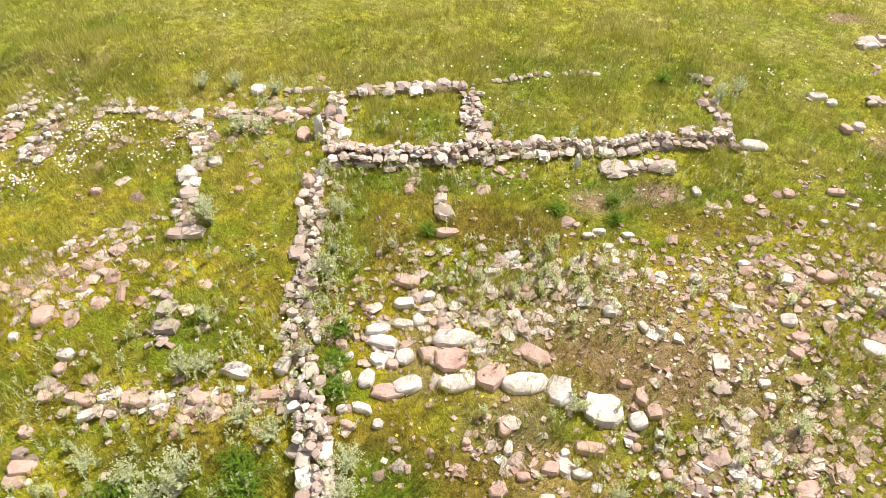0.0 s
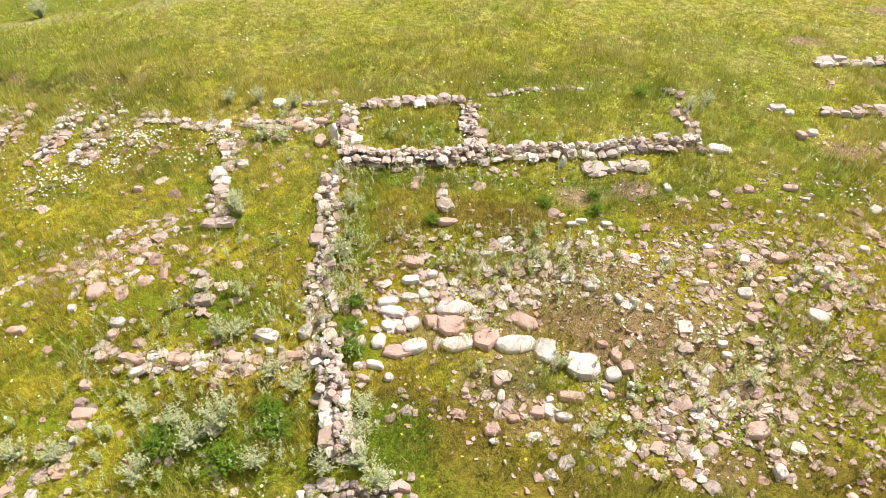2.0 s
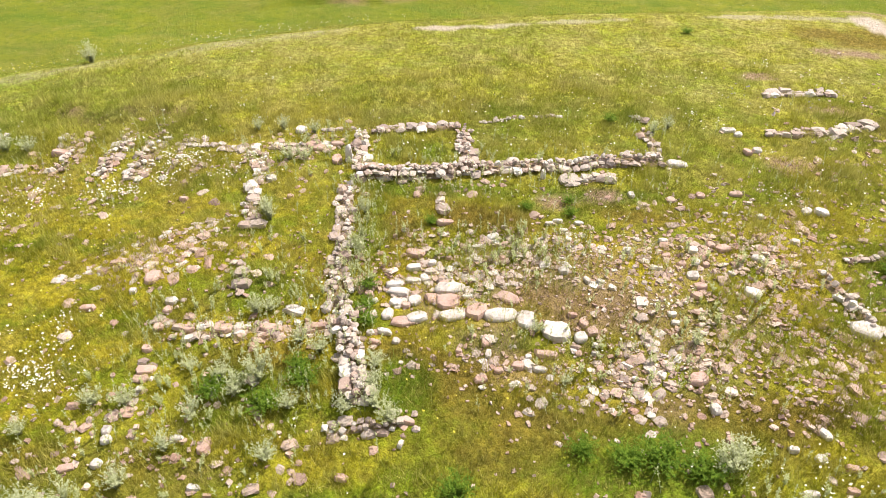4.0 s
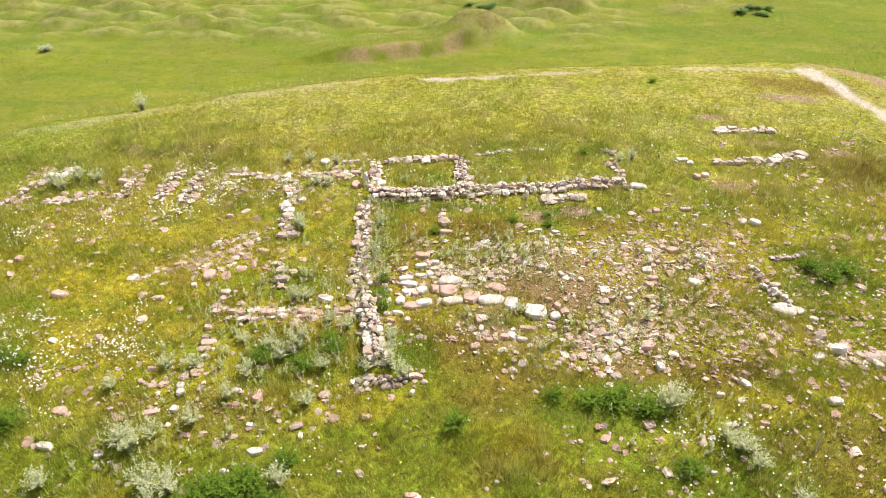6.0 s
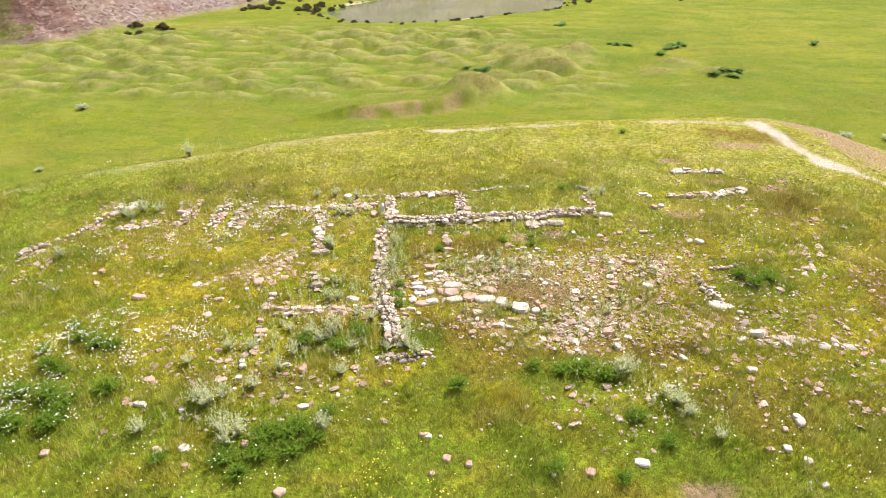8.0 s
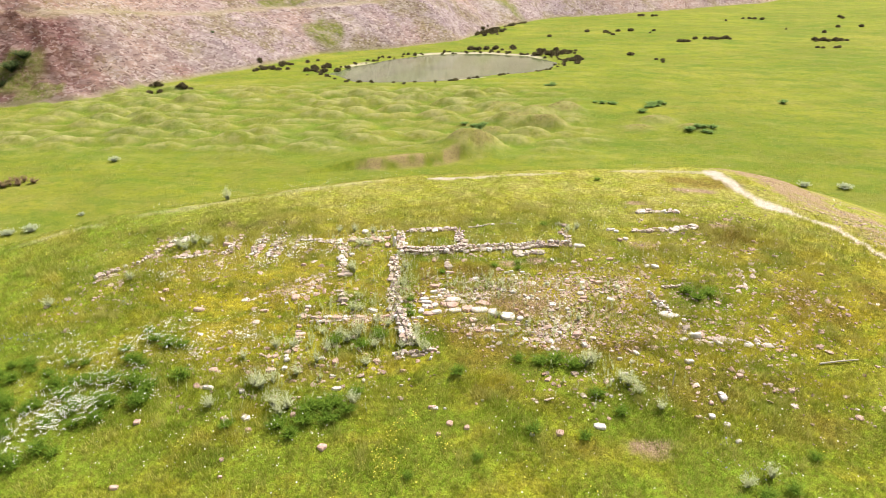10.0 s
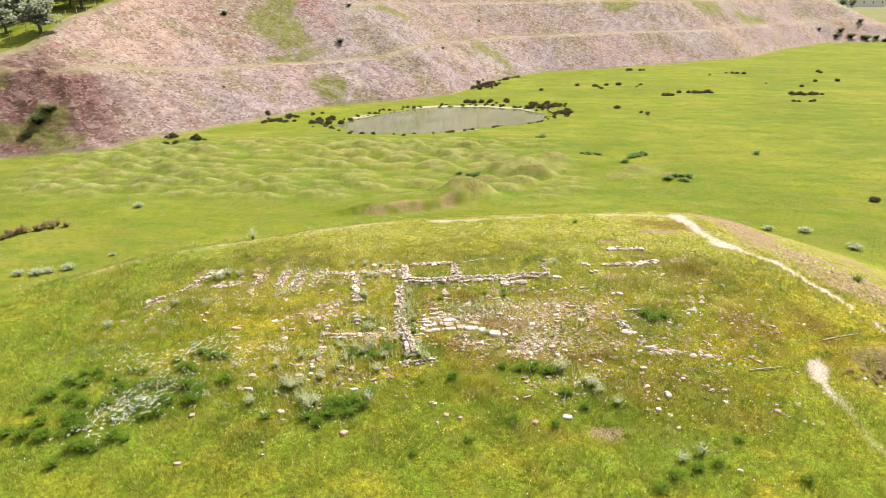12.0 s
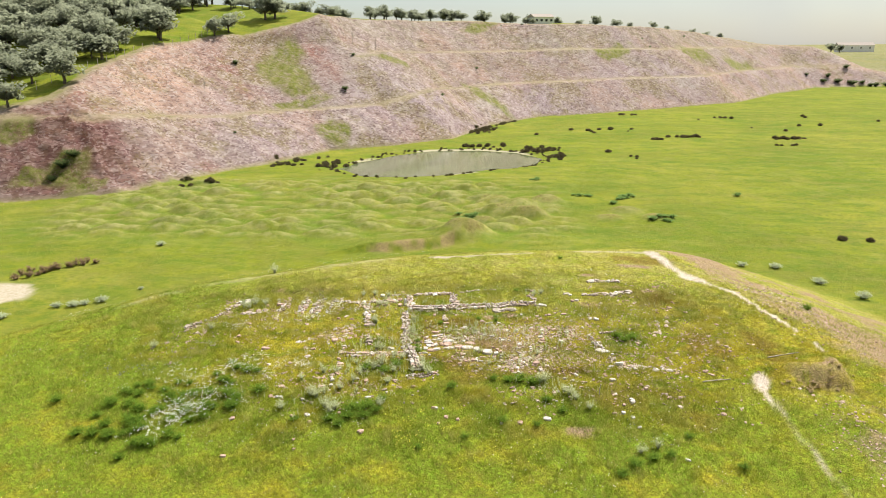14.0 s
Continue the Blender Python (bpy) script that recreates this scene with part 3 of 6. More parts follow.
def stone_material(name, by_island=False):
    n = Nodes(name, 0.88)
    pick = n.island() if by_island else n.object_random()
    c = n.ramp(pick, [(0.0, (0.60, 0.53, 0.47)), (0.2, (0.46, 0.32, 0.265)), (0.38, (0.78, 0.73, 0.67)), (0.55, (0.37, 0.26, 0.215)), (0.7, (0.60, 0.51, 0.445)),
                      (0.85, (0.29, 0.215, 0.19)), (1.0, (0.80, 0.76, 0.70))])
    c = n.mix(n.ramp(n.noise(3.5, 5, 0.7), [(0.44, (0, 0, 0)), (0.7, (0.5, 0.5, 0.5))]), c, (0.42, 0.29, 0.235))
    c = n.mix(n.ramp(n.noise(14, 5, 0.7), [(0.5, (0, 0, 0)), (0.75, (0.6, 0.6, 0.6))]), c, (0.60, 0.53, 0.46))
    c = n.mix(n.ramp(n.noise(24, 4, 0.6), [(0.62, (0, 0, 0)), (0.78, (0.55, 0.55, 0.55))]), c, (0.20, 0.16, 0.13))
    return n.done(n.mix(1.0, c, (0.98, 0.865, 0.815) if by_island else (1.0, 1.0, 1.0), "MULTIPLY"), n.noise(18, 6, 0.7), 0.7, 0.03)


M_GROUND = ground_material()
M_STONE = stone_material("weathered_limestone")
M_RUBBLE = stone_material("weathered_rubble", True)


def soil_material():
    n = Nodes("stony_soil", 0.95)
    c = n.ramp(n.noise(8, 6, 0.75), [(0.32, (0.17, 0.11, 0.07)), (0.5, (0.33, 0.23, 0.16)), (0.7, (0.5, 0.41, 0.34))])
    c = n.mix(n.ramp(n.noise(2.5, 4, 0.7), [(0.5, (0, 0, 0)), (0.68, (0.75, 0.75, 0.75))]), c, (0.14, 0.15, 0.03))
    return n.done(c, n.noise(14, 6, 0.7), 1.0, 0.05)


M_SOIL = soil_material()


# ---- building helpers ----
def mesh_from(name, verts, faces, material, smooth=False):
    """A mesh from arrays of corners and equal-sized faces."""
    verts, faces = np.asarray(verts, np.float32), np.asarray(faces, np.int32)
    me = bpy.data.meshes.new(name)
    k = faces.shape[1]
    me.vertices.add(len(verts))
    me.vertices.foreach_set("co", verts.ravel())
    me.loops.add(faces.size)
    me.loops.foreach_set("vertex_index", faces.ravel())
    me.polygons.add(len(faces))
    me.polygons.foreach_set("loop_start", np.arange(0, faces.size, k, dtype=np.int32))
    me.polygons.foreach_set("use_smooth", np.full(len(faces), smooth))
    me.update(calc_edges=True)
    me.materials.append(material)
    return me


def part(name, me, parent, label=""):
    ob = new(name, me)
    ob.parent = parent
    return tagged(ob, label)


def axis_steps(*runs):
    """Grid lines from runs of (from, to, spacing)."""
    out = []
    for a, b, s in runs:
        out.append(np.linspace(a, b, max(2, int(round((b - a) / s)) + 1))[:-1])
    return np.concatenate(out + [[runs[-1][1]]])


def build_ground():
    gx = axis_steps((-4600, -1000, 600), (-1000, -300, 70), (-300, -150, 8), (-150, -78, 2.2), (-78, -25, 0.55), (-25, 27, 0.28), (27, 90, 0.9), (90, 240, 1.7),
                    (240, 420, 8), (420, 1000, 60), (1000, 4600, 600))
    gy = axis_steps((-3000, -300, 450), (-300, -60, 30), (-60, -27, 1.5), (-27, 10, 0.28), (10, 45, 0.45), (45, 135, 0.5), (135, 320, 1.1), (320, 520, 4), (520, 1000, 40),
                    (1000, 4600, 300))
    x, y = np.meshgrid(gx, gy)
    z, masks = terrain(x.ravel(), y.ravel())
    w, h = len(gx), len(gy)
    i = (np.arange(h - 1)[:, None] * w + np.arange(w - 1)[None]).ravel()
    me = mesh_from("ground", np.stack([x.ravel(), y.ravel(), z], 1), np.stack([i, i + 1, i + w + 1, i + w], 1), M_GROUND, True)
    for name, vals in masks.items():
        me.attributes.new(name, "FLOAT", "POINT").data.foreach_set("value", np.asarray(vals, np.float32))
    return tagged(new("ground", me), "grassy mound above a green plain and a quarried hillside", "ground", kind="structure")


build_ground()


def water_material():
    n = Nodes("pond_water", 0.08)
    n.bsdf.inputs["Specular IOR Level"].default_value = 0.5
    c = n.ramp(n.noise(0.15, 3, 0.5), [(0.4, (0.13, 0.155, 0.075)), (0.65, (0.17, 0.20, 0.10))])
    return n.done(c, n.noise(2.2, 3, 0.5, stretch=(0.5, 1, 1)), 0.08, 0.03)


def build_pond():
    a = np.linspace(0, 2 * math.pi, 65)[:-1]
    verts = np.stack([-3 + 25 * np.cos(a), 97 + 22 * np.sin(a), np.full(64, WATER_Z)], 1)
    me = bpy.data.meshes.new("pond_water")
    me.from_pydata([tuple(v) for v in verts], [], [list(range(64))])
    me.materials.append(water_material())
    tagged(new("water", me), "still grey-green pond water below the quarry", "pond", kind="structure")


build_pond()

# ---- stones ----
rng = np.random.default_rng(5)


def stone_shape(seed, flat=0.6, jag=0.18):
    """Corners and triangles of a rough block about one metre across, resting at its base."""
    r = np.random.default_rng(seed)
    bm = bmesh.new()
    bmesh.ops.create_cube(bm, size=1.0)
    bmesh.ops.subdivide_edges(bm, edges=bm.edges[:], cuts=1, use_grid_fill=True)
    taper = r.uniform(0.7, 1.0)
    for v in bm.verts:
        c = v.co
        round_off = (0.78 + 0.1 * r.random()) ** (sum(abs(abs(k) - 0.5) < 0.01 for k in c) - 1)
        v.co = Vector((c.x, c.y, c.z)) * round_off + Vector(r.uniform(-jag, jag, 3)) * 0.55
        if c.z > 0.2:
            v.co.x *= taper
            v.co.y *= taper
        v.co.z = max(v.co.z * flat, -0.45 * flat)
    bmesh.ops.triangulate(bm, faces=bm.faces[:])
    verts = np.array([v.co[:] for v in bm.verts])
    faces = np.array([[v.index for v in f.verts] for f in bm.faces])
    bm.free()
    return verts, faces


SHAPES = [stone_shape(40 + k, f, j) for k, (f, j) in enumerate(((0.55, 0.2), (0.7, 0.22), (0.45, 0.18), (0.8, 0.2), (0.6, 0.28), (0.5, 0.25), (0.9, 0.24), (0.38, 0.2),
                                                                    (0.65, 0.16), (0.75, 0.3)))]
STONE_MESHES = [mesh_from("stone", v, f, M_STONE, True) for v, f in SHAPES]
for me in STONE_MESHES:
    me.set_sharp_from_angle(angle=radians(34))


def turn_matrix(yaw, tilt_x=0.0, tilt_y=0.0):
    return Euler((tilt_x, tilt_y, yaw)).to_matrix()


def put_stone(x, y, z, size, yaw, parent, kind=None, tilt=0.12, stretch=(1, 1, 1), name="stone"):
    k = int(rng.integers(len(STONE_MESHES))) if kind is None else kind
    ob = new(name, STONE_MESHES[k])
    ob.matrix_world = Matrix.LocRotScale((x, y, z), Euler((rng.normal(0, tilt), rng.normal(0, tilt), yaw)), Vector(stretch) * size)
    if parent:
        ob.parent = parent
        ob.matrix_parent_inverse = parent.matrix_world.inverted()
    return ob


def along(pts, s):
    """Point and heading at the distance s along a line."""
    for (ax, ay), (bx, by) in zip(pts[:-1], pts[1:]):
        n = math.hypot(bx - ax, by - ay)
        if s <= n or (bx, by) == pts[-1]:
            f = min(s / n, 1.0)
            return ax + f * (bx - ax), ay + f * (by - ay), math.atan2(by - ay, bx - ax)
        s -= n


def length(pts):
    return sum(math.hypot(b[0] - a[0], b[1] - a[1]) for a, b in zip(pts[:-1], pts[1:]))


def stone_wall(pts, width, tall, size, label, gaps=0.0, courses=1, sink=0.04, name="ruin_footing"):
    """A ruined dry-stone wall: a low core of soil and small stones, faced and topped with blocks."""
    size *= 0.82
    n, total = max(3, int(length(pts) / 0.22)), length(pts)
    verts, faces = [], []
    prof = ((-0.5, 0.0), (-0.42, 0.75), (-0.15, 1.0), (0.18, 0.95), (0.43, 0.72), (0.5, 0.0))
    for i in range(n + 1):
        x, y, a = along(pts, total * i / n)
        ends = 0.35 if i in (0, n) else 1.0
        for u, v in prof:
            u, hgt = u * width * rng.uniform(0.7, 0.95), v * tall * 0.5 * rng.uniform(0.7, 1.05) * ends
            px, py = x - math.sin(a) * u, y + math.cos(a) * u
            verts.append((px, py, height(px, py) - 0.06 + hgt))
    k = len(prof)
    for i in range(n):
        for j in range(k - 1):
            a = i * k + j
            faces.append((a, a + k, a + k + 1, a + 1))
    foot = (pts[0][0], pts[0][1], height(*pts[0]))
    root = tagged(new(name), label, "stone ruin", "remains of the ruined walls")
    root.matrix_world = Matrix.Translation(foot)
    part("core", mesh_from("core", np.array(verts) - foot, faces, M_SOIL, True), root, "earth and small stones")
    for course in range(courses):
        rows = 2 if width > 0.3 else 1
        for row in range(rows):
            off = (row - 0.5) * (width - size * 0.75) if rows == 2 else 0.0
            s = rng.uniform(0, size * 0.4)
            while s < total:
                big = size * min(1.6, 0.92 * rng.lognormal(0, 0.38))
                if rng.random() >= gaps:
                    x, y, a = along(pts, min(s + big / 2, total))
                    u = off + rng.normal(0, 0.12 * width)
                    px, py = x - math.sin(a) * u, y + math.cos(a) * u
                    z = height(px, py) - 0.03 + tall * 0.72 * (course + 0.5) / courses
                    put_stone(px, py, z - sink * big, big, a + rng.choice((0, math.pi / 2, math.pi)) + rng.normal(0, 0.2), root, tilt=0.07, stretch=(1.15, rng.uniform(0.7, 1), rng.uniform(0.55, 0.9)))
                s += big * rng.uniform(0.86, 1.08)
        if width > 0.42:
            s = 0.0
            while s < total:
                big = size * rng.uniform(0.4, 0.75)
                x, y, a = along(pts, s)
                u = rng.normal(0, 0.1 * width)
                px, py = x - math.sin(a) * u, y + math.cos(a) * u
                if rng.random() >= gaps * 0.8:
                    put_stone(px, py, height(px, py) + tall * 0.62, big, rng.uniform(0, 6.3), root, tilt=0.25)
                s += big * rng.uniform(0.8, 1.5)
    return root


ROOM = "low ruined wall of small room in pale field stones"
stone_wall([(-3.1, -5.45), (-1.7, -5.4), (-0.5, -5.3), (0.15, -5.15)], 0.5, 0.42, 0.27, ROOM, 0.02, 2)
stone_wall([(-3.2, -3.2), (-3.05, -4.2), (-2.95, -5.2)], 0.42, 0.34, 0.26, ROOM, 0.03)
stone_wall([(-0.2, -2.9), (-0.1, -4.0), (0.0, -4.95)], 0.45, 0.36, 0.25, ROOM, 0.03)
stone_wall([(-2.95, -3.3), (-2.4, -3.15), (-1.6, -2.9), (-0.4, -2.7)], 0.34, 0.36, 0.27, ROOM, 0.08)
stone_wall([(0.3, -5.1), (1.3, -5.0), (3.0, -4.8), (4.2, -4.6), (5.3, -4.45)], 0.5, 0.36, 0.28, "long ruined wall of pale stones with weeds between", 0.08)
stone_wall([(2.4, -5.55), (3.0, -5.45), (3.8, -5.35)], 0.32, 0.26, 0.4, "short low step of white blocks before the long wall", 0.02)
LONG = "narrow double-faced ruined wall of pink and white stones in grass"
stone_wall([(-3.2, -5.9), (-3.1, -7.3), (-3.05, -8.2), (-3.0, -9.3), (-2.9, -10.0), (-2.8, -10.4)], 0.5, 0.24, 0.28, LONG, 0.06)
stone_wall([(-2.65, -10.65), (-2.42, -11.2), (-2.3, -11.7), (-2.15, -12.3), (-2.05, -12.8)], 0.48, 0.46, 0.27, "taller ruined wall end of white stones with shaded face", 0.02, 2)
stone_wall([(-2.6, -13.4), (-1.8, -13.3), (-0.9, -13.2)], 0.5, 0.15, 0.26, "scattered low wall footing among grey-green weeds", 0.3)
stone_wall([(-5.8, -5.7), (-5.65, -6.5), (-5.5, -7.1), (-5.4, -7.6)], 0.42, 0.34, 0.3, "short broken wall corner of white blocks", 0.05)
DIAG = "sunken slanting wall footing, flush pink stones in grass"
stone_wall([(-5.6, -7.0), (-6.3, -7.3), (-6.8, -7.5), (-7.9, -8.1), (-8.8, -8.6)], 0.34, 0.1, 0.3, DIAG, 0.14, sink=0.16)
stone_wall([(-6.2, -7.5), (-6.6, -7.8), (-7.3, -8.6), (-8.5, -9.2), (-9.4, -9.6)], 0.34, 0.1, 0.3, DIAG, 0.16, sink=0.16)
stone_wall([(-6.5, -8.2), (-7.0, -8.4), (-7.6, -9.1), (-8.2, -9.4)], 0.28, 0.08, 0.26, DIAG, 0.16, sink=0.16)
stone_wall([(-6.6, -8.9), (-6.9, -9.2), (-7.4, -9.4), (-8.5, -9.8)], 0.3, 0.08, 0.28, DIAG, 0.16, sink=0.16)
stone_wall([(-5.9, -4.1), (-5.8, -5.0), (-5.7, -5.8)], 0.36, 0.2, 0.25, "thin line of stones under weeds", 0.25)
stone_wall([(-8.7, -3.7), (-7.7, -3.7), (-6.8, -4.0), (-6.2, -4.0)], 0.36, 0.18, 0.27, "low row of field stones in grass", 0.15)
stone_wall([(-5.8, -3.8), (-4.5, -4.0), (-3.9, -3.9)], 0.36, 0.18, 0.28, "low row of field stones in grass", 0.2)
stone_wall([(-4.5, -3.0), (-3.9, -3.1), (-3.4, -3.0)], 0.3, 0.18, 0.24, "low row of field stones in grass", 0.15)
stone_wall([(0.2, -2.4), (0.8, -2.3), (1.6, -2.1), (2.8, -2.1)], 0.22, 0.14, 0.24, "nearly buried row of stones behind the room", 0.15)
stone_wall([(4.8, -2.1), (5.3, -2.2)], 0.3, 0.2, 0.3, "few tumbled blocks of a wall corner", 0.05)
stone_wall([(5.0, -2.7), (5.3, -3.5), (5.2, -4.3)], 0.4, 0.2, 0.24, "overgrown return wall with weeds", 0.35)
stone_wall([(-0.8, -6.15), (-0.7, -6.5), (-0.6, -6.95)], 0.28, 0.24, 0.33, "short spur of stacked stones", 0.0)
stone_wall([(-6.3, -11.1), (-5.5, -11.1), (-4.8, -11.0), (-4.2, -10.9), (-3.4, -10.9), (-2.8, -10.8)], 0.42, 0.16, 0.22, "cross wall of grey and pink stones with shaded face", 0.5)
stone_wall([(-6.4, -10.1), (-6.45, -10.5), (-6.6, -11.0), (-6.5, -11.5), (-6.5, -11.9), (-6.5, -12.4), (-6.7, -13.2)], 0.4, 0.1, 0.24, "rough line of large mauve stones", 0.7)
stone_wall([(-5.6, -8.9), (-5.2, -9.1), (-5.15, -9.6), (-5.15, -9.95)], 0.3, 0.22, 0.3, "small pile of pink and white blocks", 0.05)
STRIP = "one of three parallel low stone footings"
stone_wall([(-12.1, -3.3), (-11.5, -4.1), (-11.5, -5.2)], 0.6, 0.14, 0.3, STRIP, 0.35)
stone_wall([(-10.1, -3.3), (-10.2, -4.2), (-10.3, -5.3)], 0.52, 0.18, 0.27, STRIP, 0.16)
stone_wall([(-9.1, -3.3), (-9.2, -4.3), (-9.35, -5.4)], 0.58, 0.2, 0.28, STRIP, 0.18)
stone_wall([(-8.4, -3.8), (-8.3, -4.6), (-8.5, -5.4)], 0.3, 0.16, 0.26, "thin line of stones in the grass", 0.3)
RING = "curved overgrown footing of pale stones"
stone_wall([(-14.0, -3.3), (-15.1, -3.9), (-15.4, -5.0), (-15.6, -5.8), (-16.4, -6.3), (-17.4, -7.4)], 0.6, 0.18, 0.36, RING, 0.4)
stone_wall([(-12.4, -4.8), (-13.3, -5.4), (-14.1, -5.4)], 0.35, 0.14, 0.3, RING, 0.45)
stone_wall([(9.3, -0.3), (10.5, -0.1), (11.7, 0.0)], 0.4, 0.26, 0.33, "isolated low wall of flat white stones", 0.05)
stone_wall([(8.6, -3.0), (10.4, -2.8), (12.1, -2.1)], 0.4, 0.26, 0.36, "isolated low wall of white blocks", 0.1)
stone_wall([(8.8, -8.4), (9.5, -8.3), (10.2, -8.1)], 0.26, 0.24, 0.2, "short edge wall of small dark stones", 0.0)
stone_wall([(8.1, -8.9), (8.5, -9.7), (8.7, -10.6)], 0.5, 0.22, 0.28, "tumbled wall of mixed stones", 0.2)
stone_wall([(9.0, -10.9), (9.1, -11.8), (9.6, -12.3), (10.8, -12.2), (12.6, -12.3)], 0.4, 0.14, 0.28, "broken line of scattered wall stones", 0.45)
stone_wall([(12.8, -5.5), (12.8, -7.0), (12.6, -8.3)], 0.22, 0.1, 0.2, "thin buried edging of flat stones", 0.15)

# ---- single stones ----
def tinted_stone(name, stops):
    n = Nodes(name, 0.88)
    c = n.ramp(n.noise(4, 5, 0.7), stops)
    c = n.mix(n.ramp(n.noise(22, 4, 0.7), [(0.58, (0, 0, 0)), (0.78, (0.5, 0.5, 0.5))]), c, (0.25, 0.19, 0.16))
    return n.done(c, n.noise(16, 6, 0.7), 0.7, 0.03)


M_PALE = tinted_stone("bleached_limestone", [(0.35, (0.48, 0.41, 0.365)), (0.5, (0.63, 0.565, 0.52)), (0.65, (0.76, 0.715, 0.67))])
M_PINK = tinted_stone("pink_sandstone", [(0.3, (0.44, 0.27, 0.22)), (0.6, (0.60, 0.42, 0.355))])


def slab_shape(seed):
    """A worn block or flagstone that fills about a metre's box: an uneven broken outline with a chipped, tilted top."""
    r = np.random.default_rng(seed)
    n = int(r.integers(8, 13))
    turn = (np.arange(n) + r.uniform(-0.3, 0.3, n)) * math.tau / n
    rim = 0.5 * (np.abs(np.cos(turn)) ** 3.2 + np.abs(np.sin(turn)) ** 3.2) ** (-1 / 3.2) * r.uniform(0.84, 1.06, n)
    slope = r.normal(0, 0.13, 2)
    verts, faces = [], []
    for z, k in ((-0.5, 0.82), (-0.1, 1.0), (0.22, 0.97), (0.4, 0.86), (0.47, 0.62)):
        for a, d in zip(turn, rim):
            x, y = math.cos(a) * d * k, math.sin(a) * d * k
            verts.append((x + r.normal(0, 0.018), y + r.normal(0, 0.018), z + (slope[0] * x + slope[1] * y) * (z > 0) + r.normal(0, 0.03)))
    for ring in range(4):
        for k in range(n):
            a, b = ring * n + k, ring * n + (k + 1) % n
            faces.append((a, b, b + n, a + n))
    top = len(verts)
    verts.append((r.normal(0, 0.05), r.normal(0, 0.05), 0.47 + r.normal(0, 0.03)))
    faces += [(4 * n + k, 4 * n + (k + 1) % n, top) for k in range(n)]
    faces.append(tuple(range(n))[::-1])
    me = bpy.data.meshes.new("stone")
    me.from_pydata(verts, [], faces)
    me.polygons.foreach_set("use_smooth", np.full(len(me.polygons), True))
    me.set_sharp_from_angle(angle=radians(32))
    return me


def boulder(x, y, wide, deep, material, label, tall=0.0, yaw=None):
    me = slab_shape(int(abs(x * 310 + y * 170)) % 9973)
    me.materials.append(material)
    tall = tall or (0.09 + 0.3 * min(wide, deep) if y > -14 else 0.08 + 0.24 * min(wide, deep))
    ob = tagged(new("boulder", me), label, "boulder", "single stones among the ruins")
    yaw = rng.normal(0, 0.22) if yaw is None else yaw
    k = 1.24 if -11 < y < -9 and -3 < x < 2.2 else 1.02 if y > -12.5 else 0.82
    ob.matrix_world = Matrix.LocRotScale((x, y, height(x, y) + 0.08 * tall), Euler((rng.normal(0, 0.07), rng.normal(0, 0.07), yaw)), (wide * k, deep * k, tall))
    return ob


# the terrace edge
for x, y, wide, deep in [(-1.7, -10.48, 0.21, 0.32), (-1.04, -10.57, 0.4, 0.28), (-0.27, -10.54, 0.52, 0.26), (0.74, -10.51, 0.65, 0.32), (1.29, -10.59, 0.35, 0.47), (1.93, -10.86, 0.53, 0.49),
     (-0.37, -9.7, 0.59, 0.29), (0.04, -9.97, 0.23, 0.13), (-1.13, -10.07, 0.24, 0.25), (-1.55, -10.1, 0.25, 0.2), (-1.51, -9.77, 0.46, 0.24), (-1.61, -9.53, 0.36, 0.2),
     (-1.22, -9.42, 0.32, 0.16), (-0.95, -9.35, 0.17, 0.22), (-2.03, -10.05, 0.13, 0.12)]:
    boulder(x, y, wide, deep, M_PALE, "large worn paving slab edging the stone terrace")
for x, y, wide, deep in [(-1.35, -10.71, 0.44, 0.22), (0.24, -10.41, 0.46, 0.37), (-0.39, -10.12, 0.48, 0.38), (-0.5, -9.55, 0.22, 0.14), (0.93, -9.97, 0.47, 0.25), (-0.74, -10.01, 0.27, 0.25),
     (-1.31, -10.2, 0.18, 0.16), (-2.17, -9.55, 0.26, 0.18), (-2.27, -10.26, 0.2, 0.3), (-2.18, -9.83, 0.18, 0.17)]:
    boulder(x, y, wide, deep, M_PINK, "flat pink sandstone slab of the stone terrace")
# behind the terrace
for x, y, wide, deep in [(-0.8, -8.83, 0.17, 0.25), (-1.23, -8.99, 0.38, 0.25), (0.26, -8.28, 0.28, 0.18), (0.62, -7.89, 0.34, 0.17), (0.24, -8.74, 0.19, 0.12), (2.45, -7.97, 0.16, 0.17),
     (2.24, -9.07, 0.28, 0.25), (2.74, -9.39, 0.13, 0.22), (3.04, -9.43, 0.22, 0.18), (3.81, -8.29, 0.22, 0.21), (2.04, -7.32, 0.25, 0.16), (2.25, -7.21, 0.31, 0.16),
     (2.77, -7.28, 0.25, 0.14), (2.36, -7.6, 0.25, 0.16), (0.02, -8.75, 0.16, 0.12), (-0.27, -8.93, 0.17, 0.11)]:
    boulder(x, y, wide, deep, M_PALE, "bleached white block lying behind the stone terrace")
for x, y, wide, deep in [(-1.22, -8.53, 0.49, 0.3), (-0.57, -7.39, 0.48, 0.24), (-0.42, -8.69, 0.19, 0.12), (0.91, -8.12, 0.2, 0.15), (0.84, -8.64, 0.16, 0.14)]:
    boulder(x, y, wide, deep, M_PINK, "pink sandstone block lying behind the stone terrace")
